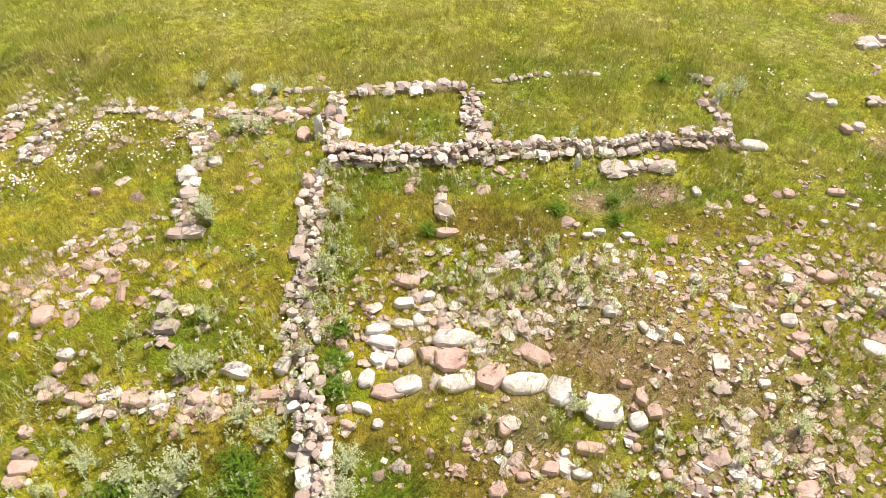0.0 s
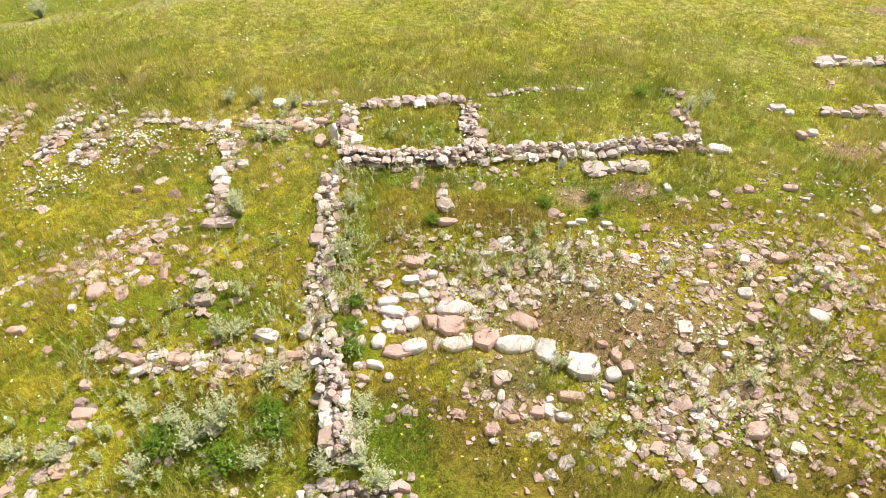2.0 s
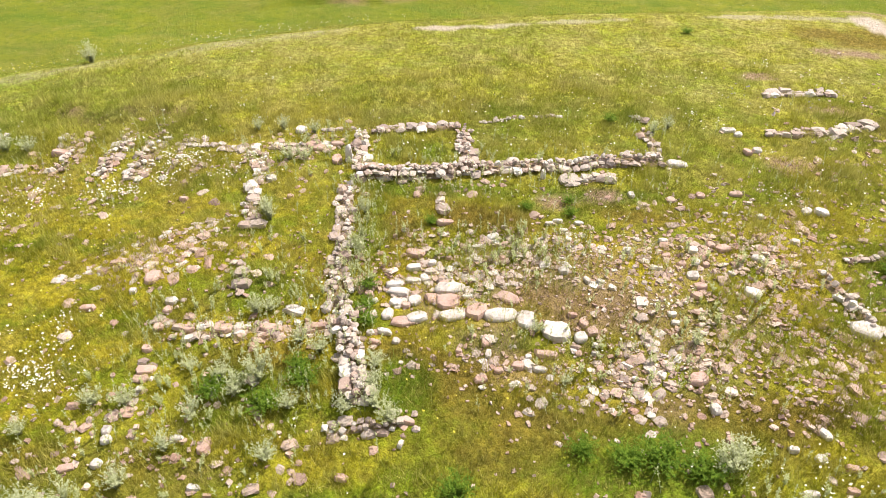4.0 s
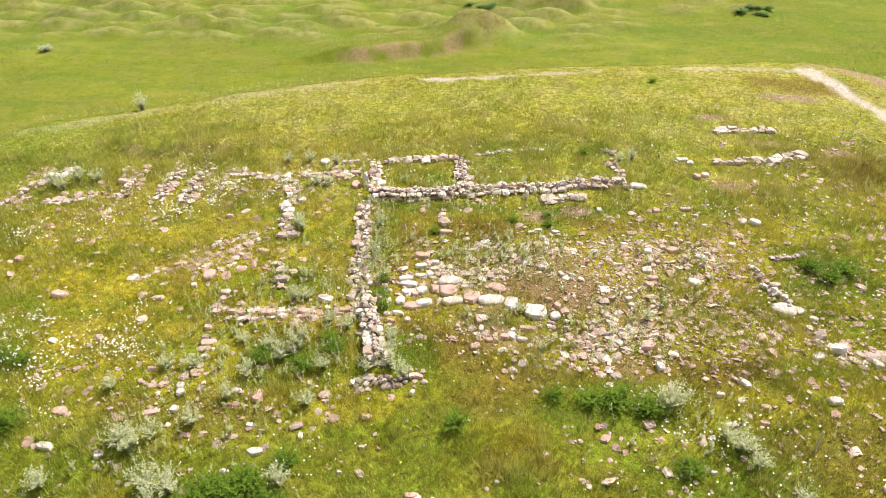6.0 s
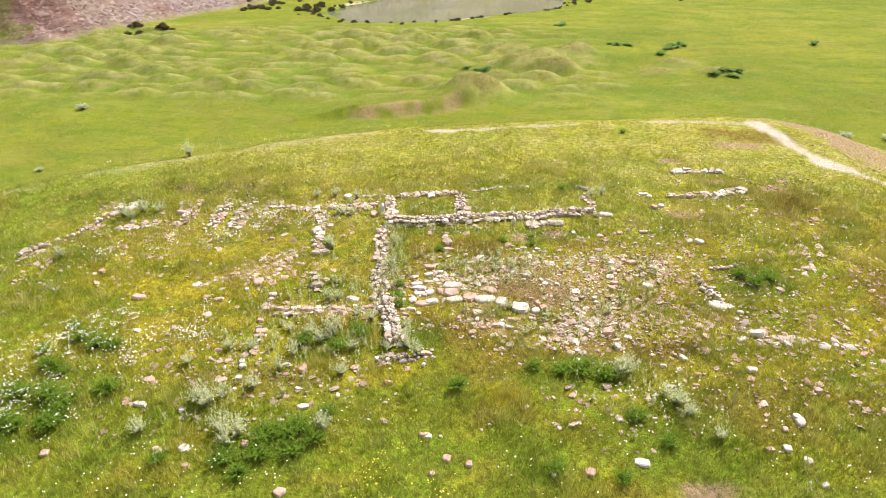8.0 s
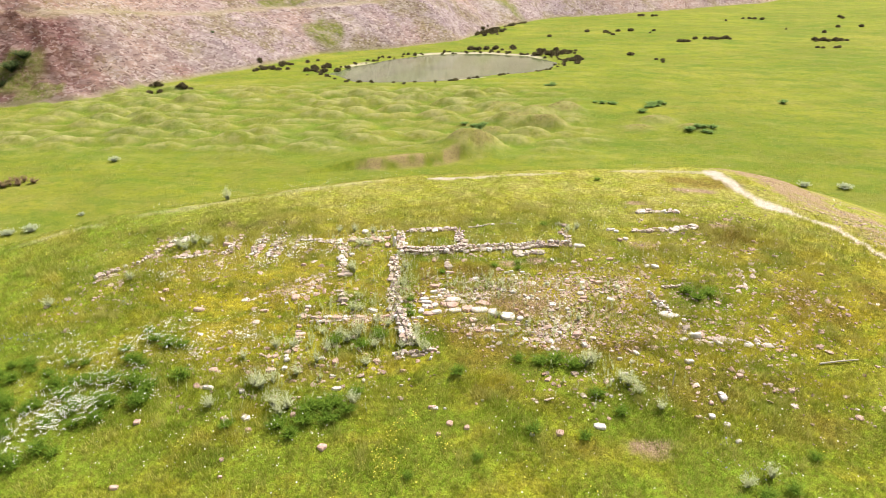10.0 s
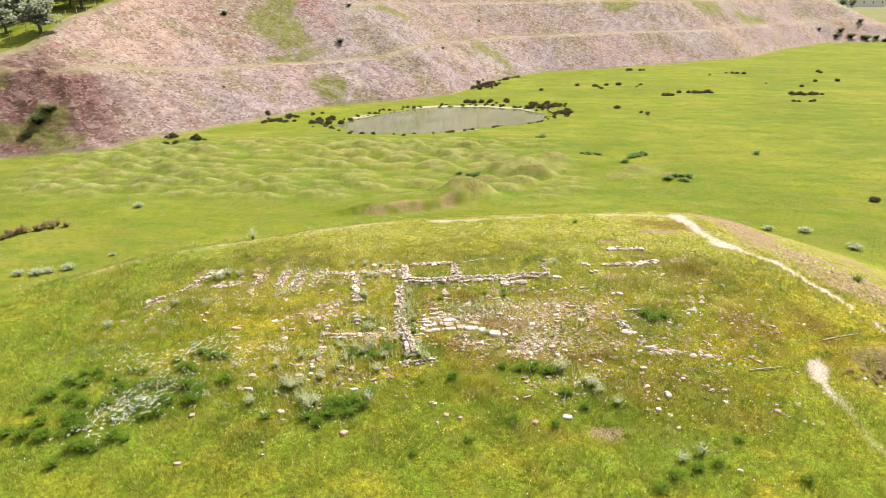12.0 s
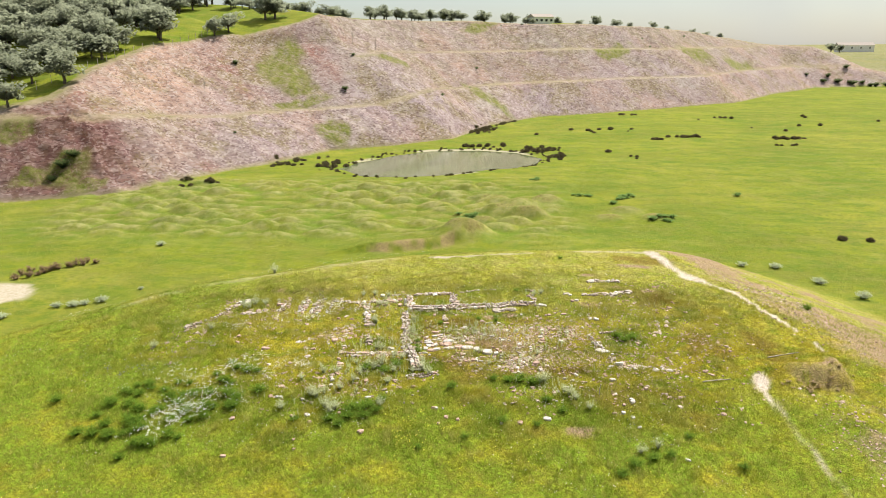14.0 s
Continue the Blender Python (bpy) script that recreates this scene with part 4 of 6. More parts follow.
# before the terrace
for x, y, wide, deep in [(-1.71, -10.99, 0.31, 0.15), (-2.01, -11.02, 0.19, 0.15), (-1.44, -11.26, 0.17, 0.17), (0.49, -11.57, 0.16, 0.24), (1.31, -11.6, 0.16, 0.14), (1.53, -11.89, 0.32, 0.16),
     (2.44, -11.05, 0.29, 0.3), (2.71, -11.24, 0.13, 0.13), (2.68, -11.45, 0.16, 0.1), (3.79, -11.22, 0.13, 0.09), (3.42, -12.02, 0.16, 0.11)]:
    boulder(x, y, wide, deep, M_PALE, "white block fallen before the stone terrace")
for x, y, wide, deep in [(-1.89, -11.27, 0.3, 0.15), (0.46, -11.25, 0.22, 0.32), (0.18, -11.1, 0.15, 0.15), (-0.12, -11.49, 0.15, 0.15), (0.69, -11.99, 0.21, 0.13), (0.33, -12.2, 0.28, 0.19),
     (1.09, -11.85, 0.27, 0.24), (1.69, -11.5, 0.49, 0.25), (2.69, -10.9, 0.24, 0.28), (2.53, -10.67, 0.21, 0.28), (2.31, -10.43, 0.23, 0.16), (2.35, -11.46, 0.16, 0.12),
     (3.17, -11.44, 0.15, 0.15), (2.74, -11.84, 0.18, 0.18), (4.67, -12.04, 0.47, 0.24)]:
    boulder(x, y, wide, deep, M_PINK, "pink block fallen before the stone terrace")
# the tumbled heap
for x, y, wide, deep in [(4.73, -7.89, 0.24, 0.18), (5.36, -8.27, 0.24, 0.27), (5.37, -8.66, 0.17, 0.23), (6.85, -8.45, 0.33, 0.25), (5.18, -9.12, 0.3, 0.26), (6.39, -9.63, 0.45, 0.36),
     (6.08, -9.0, 0.19, 0.15), (4.47, -10.33, 0.23, 0.16), (4.51, -10.55, 0.21, 0.14), (7.37, -6.82, 0.21, 0.19)]:
    boulder(x, y, wide, deep, M_PALE, "bleached white block on the heap of tumbled stones")
for x, y, wide, deep in [(5.0, -8.73, 0.23, 0.17), (4.69, -8.46, 0.23, 0.15), (5.56, -8.72, 0.17, 0.17), (5.83, -8.03, 0.24, 0.19), (6.11, -8.11, 0.4, 0.28), (6.45, -8.48, 0.25, 0.29),
     (5.27, -9.45, 0.31, 0.25), (5.12, -9.76, 0.27, 0.23), (6.46, -7.65, 0.18, 0.15)]:
    boulder(x, y, wide, deep, M_PINK, "pink block on the heap of tumbled stones")
# round the small room
for x, y, wide, deep in [(-3.36, -4.59, 0.22, 0.38), (-5.04, -3.04, 0.36, 0.38), (-5.37, -5.53, 0.33, 0.3), (-3.13, -6.15, 0.24, 0.4), (-3.42, -6.13, 0.16, 0.27), (4.26, -6.04, 0.18, 0.31),
     (5.77, -4.54, 0.61, 0.31), (5.15, -4.18, 0.42, 0.3), (6.51, -6.75, 0.18, 0.17), (8.14, -3.88, 0.31, 0.23), (7.62, -2.78, 0.44, 0.25), (7.83, -3.04, 0.26, 0.24),
     (8.61, -6.59, 0.25, 0.25), (8.98, -6.6, 0.38, 0.33), (7.93, -7.78, 0.24, 0.19)]:
    boulder(x, y, wide, deep, M_PALE, "bleached white block lying near the ruined room")
for x, y, wide, deep in [(-3.7, -4.65, 0.31, 0.48), (-4.39, -4.02, 0.72, 0.36), (-3.82, -3.89, 0.43, 0.22), (-1.34, -6.33, 0.21, 0.23), (7.0, -5.92, 0.37, 0.19), (6.09, -5.97, 0.26, 0.22),
     (7.85, -3.95, 0.25, 0.32), (-7.54, -6.4, 0.24, 0.22), (-4.69, -6.32, 0.18, 0.17)]:
    boulder(x, y, wide, deep, M_PINK, "weathered pink block lying near the ruined room")
# the cross wall and what lies beside it
for x, y, wide, deep in [(-3.77, -10.38, 0.48, 0.29), (-7.56, -9.93, 0.18, 0.23), (-6.56, -10.25, 0.33, 0.24), (-6.46, -12.58, 0.21, 0.17), (-6.68, -13.7, 0.27, 0.26), (-5.34, -13.67, 0.36, 0.18),
     (-2.5, -13.4, 0.24, 0.14), (-5.87, -11.26, 0.31, 0.19), (-5.67, -10.98, 0.21, 0.15), (-4.82, -11.09, 0.25, 0.17), (-12.15, -3.45, 0.3, 0.36), (-11.63, -4.55, 0.26, 0.44)]:
    boulder(x, y, wide, deep, M_PALE, "pale field stone half sunk along the cross wall")
for x, y, wide, deep in [(-8.25, -8.98, 0.47, 0.23), (-7.24, -9.55, 0.38, 0.45), (-8.41, -10.44, 0.37, 0.2), (-6.55, -10.51, 0.22, 0.24), (-6.6, -10.98, 0.25, 0.23), (-6.67, -11.54, 0.22, 0.21),
     (-6.51, -12.08, 0.44, 0.26), (-4.19, -10.9, 0.53, 0.26), (-3.15, -10.79, 0.42, 0.21), (-5.98, -11.02, 0.42, 0.21), (-5.22, -10.98, 0.46, 0.26), (-11.81, -4.27, 0.58, 0.39)]:
    boulder(x, y, wide, deep, M_PINK, "mauve-pink slab half sunk along the cross wall")
# the weedy slope
for x, y, wide, deep in [(-6.76, -13.5, 0.23, 0.27), (-6.67, -14.2, 0.28, 0.29), (-9.26, -15.22, 0.54, 0.28), (-7.98, -15.42, 0.27, 0.33), (-7.44, -16.8, 0.35, 0.36), (-4.77, -14.58, 0.33, 0.18),
     (-4.51, -15.26, 0.48, 0.28), (-5.04, -15.8, 0.31, 0.16), (-2.15, -15.14, 0.19, 0.14), (-0.52, -16.43, 0.15, 0.1), (-1.14, -13.7, 0.14, 0.24), (-2.56, -15.76, 0.16, 0.16),
     (-3.57, -14.88, 0.16, 0.26)]:
    boulder(x, y, wide, deep, M_PALE, "pale boulder in weeds below the ruined wall")
for x, y, wide, deep in [(-11.29, -10.23, 0.55, 0.3), (-9.38, -14.27, 0.51, 0.34), (-4.79, -13.76, 0.29, 0.48), (-7.23, -14.27, 0.42, 0.21), (-8.2, -16.83, 0.37, 0.26), (-5.82, -16.64, 0.27, 0.38),
     (-0.96, -16.38, 0.4, 0.24), (-2.14, -14.35, 0.36, 0.21), (-1.03, -13.22, 0.35, 0.19)]:
    boulder(x, y, wide, deep, M_PINK, "pink boulder in weeds below the ruined wall")
# the grassy slope below the rubble
for x, y, wide, deep in [(4.85, -12.68, 0.29, 0.35), (8.53, -10.55, 0.67, 0.48), (9.2, -10.86, 0.22, 0.21), (8.8, -12.2, 0.33, 0.27), (10.2, -12.36, 0.26, 0.35), (9.34, -11.91, 0.6, 0.39),
     (8.7, -13.61, 0.5, 0.3), (6.08, -13.48, 0.28, 0.2), (6.52, -13.66, 0.31, 0.23), (6.1, -14.35, 0.38, 0.21), (5.58, -14.69, 0.19, 0.17), (5.39, -15.58, 0.2, 0.13),
     (9.28, -15.67, 0.38, 0.43), (0.8, -16.04, 0.15, 0.12), (6.76, -13.17, 0.23, 0.34)]:
    boulder(x, y, wide, deep, M_PALE, "pale boulder in the grass below the rubble")
for x, y, wide, deep in [(4.95, -13.35, 0.2, 0.2), (7.01, -13.84, 0.33, 0.22), (7.47, -14.45, 0.16, 0.21), (8.8, -15.93, 0.2, 0.25), (8.21, -16.54, 0.36, 0.21), (6.87, -14.25, 0.3, 0.22),
     (4.68, -11.99, 0.42, 0.29)]:
    boulder(x, y, wide, deep, M_PINK, "pink boulder in the grass below the rubble")
# the open meadow
for x, y, wide, deep in [(4.74, -17.11, 0.56, 0.33), (2.43, -17.53, 0.21, 0.21), (8.65, -16.53, 0.3, 0.3), (9.06, -16.9, 0.32, 0.32), (9.22, -17.6, 0.25, 0.22), (10.97, -19.83, 0.29, 0.27),
     (-7.39, -16.85, 0.31, 0.41), (-8.08, -16.94, 0.26, 0.26), (-0.88, -16.42, 0.35, 0.23), (9.27, -15.5, 0.29, 0.35)]:
    boulder(x, y, wide, deep, M_PALE, "bleached boulder lying alone in the meadow")
for x, y, wide, deep in [(3.35, -17.42, 0.38, 0.33), (-0.33, -17.14, 0.3, 0.28), (0.25, -17.3, 0.26, 0.27), (-7.19, -17.39, 0.3, 0.28), (-10.9, -19.65, 0.4, 0.25), (-11.27, -16.91, 0.29, 0.33),
     (-4.52, -18.2, 0.42, 0.39), (-0.7, -17.61, 0.21, 0.24), (-7.74, -18.64, 0.21, 0.21), (-7.57, -19.36, 0.18, 0.17), (10.26, -14.43, 0.32, 0.35)]:
    boulder(x, y, wide, deep, M_PINK, "reddish boulder lying alone in the meadow")
boulder(-3.36, -4.62, 0.22, 0.22, M_PALE, "white block standing upright beside the room", 0.75, 0.1)
boulder(2.0, -5.42, 0.16, 0.12, M_PALE, "small white stone standing upright before the long wall", 0.45, 0.4)

# ---- rubble ----
ZONES = [(-0.4, -9.6, 1.5, 0.6, 150, 0.13), (0.8, -8.5, 2.8, 1.0, 360, 0.100), (6.2, -8.2, 2.4, 1.5, 400, 0.108), (3.6, -11.8, 3.2, 1.1, 430, 0.104), (6.2, -10.6, 2.4, 1.5, 240, 0.095), (3.4, -9.6, 1.8, 1.2, 110, 0.085), (-7.2, -8.6, 1.6, 1.0, 120, 0.122), (-6.5, -14.2, 3.6, 1.7, 190, 0.12),
         (10.0, -9.8, 2.2, 2.6, 190, 0.101), (15.6, -8.6, 1.9, 2.0, 110, 0.108), (5.0, -14.9, 3.6, 1.5, 110, 0.094), (23.5, -1.0, 3.4, 6.0, 360, 0.086), (20.5, -17.5, 1.8, 3.0, 160, 0.079), (11.2, -4.6, 2.6, 2.4, 90, 0.108),
         (-4.6, -4.1, 1.3, 0.8, 60, 0.108), (-13.2, -6.0, 2.6, 1.3, 110, 0.122), (-4.2, -9.0, 1.2, 1.6, 40, 0.086), (-0.4, -11.5, 0.9, 0.6, 36, 0.101), (14.0, -1.0, 2.2, 2.2, 50, 0.108), (0.6, -5.9, 2.2, 0.4, 26, 0.101),
         (10.6, -14.2, 2.4, 1.4, 70, 0.101), (-16.5, -8.6, 1.4, 1.4, 60, 0.108), (13.4, -7.0, 3.4, 3.2, 170, 0.105), (8.2, -12.0, 3.2, 1.6, 150, 0.105), (12.6, -11.4, 3.0, 1.8, 130, 0.1), (-13, -8.4, 4.2, 2.0, 110, 0.115),
         (-9.8, -13.2, 3.0, 1.6, 90, 0.115), (7.6, -6.0, 2.6, 1.6, 90, 0.1), (13.6, -15.2, 2.6, 1.6, 60, 0.1), (-6.6, -5.0, 2.6, 1.6, 90, 0.1), (-10.2, -4.3, 0.2, 1.3, 40, 0.12), (-9.25, -4.3, 0.22, 1.3, 46, 0.12), (-11.5, -4.4, 0.4, 1.3, 40, 0.12), (-15.3, -4.4, 0.5, 1.6, 60, 0.13),
         (-4.6, -11.0, 1.8, 0.35, 60, 0.12)]


def rubble():
    r = np.random.default_rng(11)
    near, rest_v, rest_f, count = [], [], [], 0
    for zx, zy, sx, sy, n, size in ZONES:
        for _ in range(n):
            x, y = zx + np.clip(r.normal(0, 0.62), -1.5, 1.5) * sx, zy + np.clip(r.normal(0, 0.62), -1.5, 1.5) * sy
            if r.random() > 0.22 + 1.0 * step(vnoise(x, y, 0.75, 50), 0.28, 0.6):
                continue
            big = min(0.3, 1.18 * size * r.lognormal(0, 0.5))
            if -1.6 < x < 4.4 and -13.4 < y < -7.4 and big > 0.13 and len(near) < 290:
                near.append((x, y, big, r.uniform(0, 6.3)))
                continue
            v, f = SHAPES[int(r.integers(len(SHAPES)))]
            rot = np.array(turn_matrix(r.uniform(0, 6.3), r.normal(0, 0.2), r.normal(0, 0.2)))
            rest_v.append((v * (1.15, r.uniform(0.7, 1.1), r.uniform(0.4, 0.75))) @ rot.T * big + (x, y, height(x, y)))
            rest_f.append(f + count)
            count += len(v)
    # gravel between the stones
    cube = np.array([(a, b, c) for a in (-0.5, 0.5) for b in (-0.5, 0.5) for c in (-0.32, 0.32)])
    tri = np.array([(0, 1, 3), (0, 3, 2), (4, 6, 7), (4, 7, 5), (0, 4, 5), (0, 5, 1), (2, 3, 7), (2, 7, 6), (0, 2, 6), (0, 6, 4), (1, 5, 7), (1, 7, 3)])
    for zx, zy, sx, sy, n, size in ZONES:
        for _ in range(int(n * 1.5)):
            x, y = zx + r.normal(0, 0.72) * sx, zy + r.normal(0, 0.72) * sy
            big = min(0.11, 0.05 * r.lognormal(0, 0.45))
            rot = np.array(turn_matrix(r.uniform(0, 6.3), r.normal(0, 0.3), r.normal(0, 0.3)))
            rest_v.append((cube * (1.2, r.uniform(0.7, 1.1), 0.8) + r.normal(0, 0.1, (8, 3))) @ rot.T * big + (x, y, height(x, y) + 0.1 * big))
            rest_f.append(tri + count)
            count += 8
    field = tagged(new("rubble_field"), "scattered pink and white rubble covering the collapsed terrace", "rubble")
    field.location = (1.5, -10.0, height(1.5, -10.0))
    bpy.context.view_layer.update()
    for x, y, big, yaw in near:
        put_stone(x, y, height(x, y), big, yaw, field, tilt=0.15, stretch=(1.15, rng.uniform(0.7, 1.1), rng.uniform(0.4, 0.75)))
    tagged(part("small_stones", mesh_from("small_stones", np.concatenate(rest_v) - np.array(field.location), np.concatenate(rest_f), M_RUBBLE), field), "loose small stones", kind="stuff")


rubble()


# ---- plants ----
def leaf_material(name, dark, light, through=0.5, by_place=False):
    """Matt leaf that lets some light through, varied leaf by leaf."""
    n = Nodes(name, 0.8)
    n.bsdf.inputs["Specular IOR Level"].default_value = 0.08
    if by_place:
        c = grass_colour(n)
        tuft = n.attr("tuft")
        # tufts at the low end darkened: shadow within the sward painted into the blades
        c = n.mix(n.ramp(tuft, [(0.0, (0.85, 0.85, 0.85)), (0.36, (0, 0, 0))]), c, (0.065, 0.085, 0.01))
        c = n.mix(n.ramp(tuft, [(0.6, (0, 0, 0)), (1.0, (0.8, 0.8, 0.8))]), c, light)
        c = n.mix(n.ramp(n.island(), [(0.0, (0.6, 0.6, 0.6)), (0.35, (0, 0, 0))]), c, dark)
        c = n.mix(n.ramp(n.island(), [(0.72, (0, 0, 0)), (1.0, (0.8, 0.8, 0.8))]), c, light)
    else:
        c = n.ramp(n.island(), [(0.0, dark), (1.0, light)])
    mat = n.done(c)
    geo = n.tree.nodes.new("ShaderNodeNewGeometry")
    lift = n.tree.nodes.new("ShaderNodeVectorMath")
    lift.operation = "MULTIPLY_ADD"
    lift.inputs[1].default_value, lift.inputs[2].default_value = (0.45, 0.45, 0.45), (0.1, 0.15, 0.8)
    n.link(geo.outputs["Normal"], lift.inputs[0])
    unit = n.tree.nodes.new("ShaderNodeVectorMath")
    unit.operation = "NORMALIZE"
    n.link(lift.outputs[0], unit.inputs[0])
    n.link(unit.outputs[0], n.bsdf.inputs["Normal"])
    sheer = n.tree.nodes.new("ShaderNodeBsdfTranslucent")
    n.link(c, sheer.inputs["Color"])
    both = n.tree.nodes.new("ShaderNodeMixShader")
    both.inputs[0].default_value = through
    n.link(n.bsdf.outputs[0], both.inputs[1])
    n.link(sheer.outputs[0], both.inputs[2])
    n.link(both.outputs[0], n.tree.nodes["Material Output"].inputs["Surface"])
    return mat


M_BLADE = leaf_material("meadow_grass", (0.20, 0.21, 0.018), (0.68, 0.62, 0.18), 0.42, True)
M_PLAIN = leaf_material("plain_grass_blade", (0.20, 0.25, 0.03), (0.42, 0.42, 0.11), 0.3)
M_SILVER = leaf_material("silvery_leaf", (0.40, 0.44, 0.22), (0.74, 0.75, 0.52))
M_HERB = leaf_material("green_herb_leaf", (0.09, 0.18, 0.02), (0.26, 0.37, 0.045))
M_RUSH = leaf_material("dark_rush", (0.09, 0.08, 0.035), (0.26, 0.21, 0.11), 0.25)
M_OAK = leaf_material("oak_leaf", (0.27, 0.29, 0.20), (0.36, 0.38, 0.27), 0.5)
M_DARK_LEAF = leaf_material("dark_scrub_leaf", (0.06, 0.09, 0.03), (0.16, 0.20, 0.07), 0.3)
M_SCRUB = leaf_material("scrub_leaf", (0.36, 0.41, 0.24), (0.62, 0.65, 0.46))
M_WEED = leaf_material("pale_weed", (0.38, 0.43, 0.16), (0.72, 0.73, 0.46))
M_REED = leaf_material("blue_green_leaf", (0.14, 0.25, 0.06), (0.30, 0.41, 0.13))
M_STRAW = leaf_material("dry_reed", (0.15, 0.10, 0.055), (0.42, 0.30, 0.18))
M_BROWN = leaf_material("brown_weed", (0.34, 0.25, 0.13), (0.60, 0.47, 0.27))
M_DAISY = leaf_material("white_petal", (0.80, 0.78, 0.62), (0.90, 0.88, 0.76), 0.3)
M_YELLOW = leaf_material("yellow_petal", (0.65, 0.55, 0.06), (0.75, 0.66, 0.12), 0.3)
M_VIOLET = leaf_material("violet_petal", (0.22, 0.20, 0.34), (0.34, 0.32, 0.46), 0.3)


def bark_material():
    n = Nodes("grey_bark", 0.9)
    return n.done(n.ramp(n.noise(3, 5, 0.7, stretch=(1, 1, 0.3)), [(0.35, (0.06, 0.045, 0.035)), (0.65, (0.16, 0.13, 0.10))]), n.noise(9, 4, 0.6), 0.6, 0.05)


M_BARK = bark_material()


def tidy(x, y):
    """How freely grass grows: little on paths, soil and footings."""
    _, m = terrain(x, y)
    return np.clip(1 - m["bare"] * 1.2, 0, 1) * np.clip(1 - 0.7 * m["dirt"], 0, 1) * (1 - m["lush"] * 0.8)


def blades(r, x, y, tall, wide):
    """One slender leaning blade for each place."""
    n = len(x)
    z = heights(x, y) - 0.02
    a, lean = r.uniform(0, 2 * math.pi, n), r.uniform(0, 2 * math.pi, n)
    off = tall * r.uniform(0.1, 0.8, n)
    base = np.stack([x, y, z], 1)
    side = np.stack([np.cos(a), np.sin(a), np.zeros(n)], 1) * wide[:, None] * 0.5
    tip = base + np.stack([np.cos(lean) * off, np.sin(lean) * off, tall], 1)
    v = np.stack([base - side, base + side, tip], 1).reshape(-1, 3)
    return v, np.arange(3 * n).reshape(-1, 3)


def meadow():
    r = np.random.default_rng(21)
    vs = []
    # tufts of several blades round one foot, thinning away from the ruins
    k, n = 6, 240000
    cx, cy = r.normal(0, 12.5, n), r.normal(-8, 8.2, n)
    share = np.exp(-0.5 * ((cx / 12.5) ** 2 + ((cy + 8) / 8.2) ** 2))
    keep = (r.random(n) < tidy(cx, cy) * (0.2 + 1.2 * vnoise(cx, cy, 0.55, 31)) * np.minimum(1, 0.5 / share) * (1 - 0.6 * step(cy, -3, 4))) & (cy > -29) & (cy < 9.5) & (np.abs(cx) < 36)
    cx, cy, share = cx[keep], cy[keep], share[keep]
    patch = (0.55 + 0.9 * vnoise(cx, cy, 1.7, 32) * (0.5 + vnoise(cx, cy, 6.0, 33))) * (0.9 + 0.05 * share) * (1 - 0.4 * step(cy, -4, 3)) * (0.55 + 0.95 * vnoise(cx, cy, 0.45, 43))
    size = np.repeat(0.019 - 0.008 * share, k)
    x, y, patch = np.repeat(cx, k), np.repeat(cy, k), np.repeat(patch, k)
    x, y = x + r.normal(0, 0.05, len(x)), y + r.normal(0, 0.05, len(y))
    v, _ = blades(r, x, y, 0.17 * patch * r.uniform(0.6, 1.3, len(x)), size * r.uniform(0.7, 1.3, len(x)))
    vs.append(v)
    _, m = terrain(cx, cy)
    # tuft: tone by clump, its dark end used as painted shadow
    shade = [np.repeat(a, 3 * k) for a in (m["green"], m["rusty"], np.clip(0.4 * r.random(len(cx)) + 0.9 * vnoise(cx, cy, 0.45, 43) - 0.15, 0, 1))]
    v = np.concatenate(vs)
    me = mesh_from("grass", v, np.arange(len(v)).reshape(-1, 3), M_BLADE)
    for name, vals in zip(("green", "rusty", "tuft"), shade):
        vals = np.concatenate([vals, np.full(len(v) - len(vals), 0.5 if name == "tuft" else 0.0)])
        me.attributes.new(name, "FLOAT", "POINT").data.foreach_set("value", vals.astype(np.float32))
    tagged(new("grass", me), "tall yellow-green spring meadow grass with straw-coloured heads", "grass", kind="stuff")


def plain_grass():
    """Long soft grass on the hummocks and round the foot of the mound."""
    r = np.random.default_rng(22)
    n = 240000
    x, y = r.uniform(-75, 45, n), 10 + 72 * r.random(n) ** 1.2
    z, m = terrain(x, y)
    keep = (m["lush"] > 0.6) & (m["bare"] < 0.4) & (m["rock"] < 0.1) & (y < 77) & (r.random(n) < 0.12 + 0.55 * m["hump"] + 0.5 * step(vnoise(x, y, 5, 35), 0.5, 0.9))
    x, y, z = x[keep], y[keep], z[keep]
    v, f = blades(r, x, y, 0.26 * r.uniform(0.4, 1.2, len(x)), 0.035 * r.uniform(0.7, 1.3, len(x)))
    v[:, 2] += np.repeat(z - heights(x, y), 3)
    tagged(new("plain_grass", mesh_from("plain_grass", v, f, M_PLAIN)), "soft pale green grass on the hummocky plain", "grass", kind="stuff")


plain_grass()


meadow()


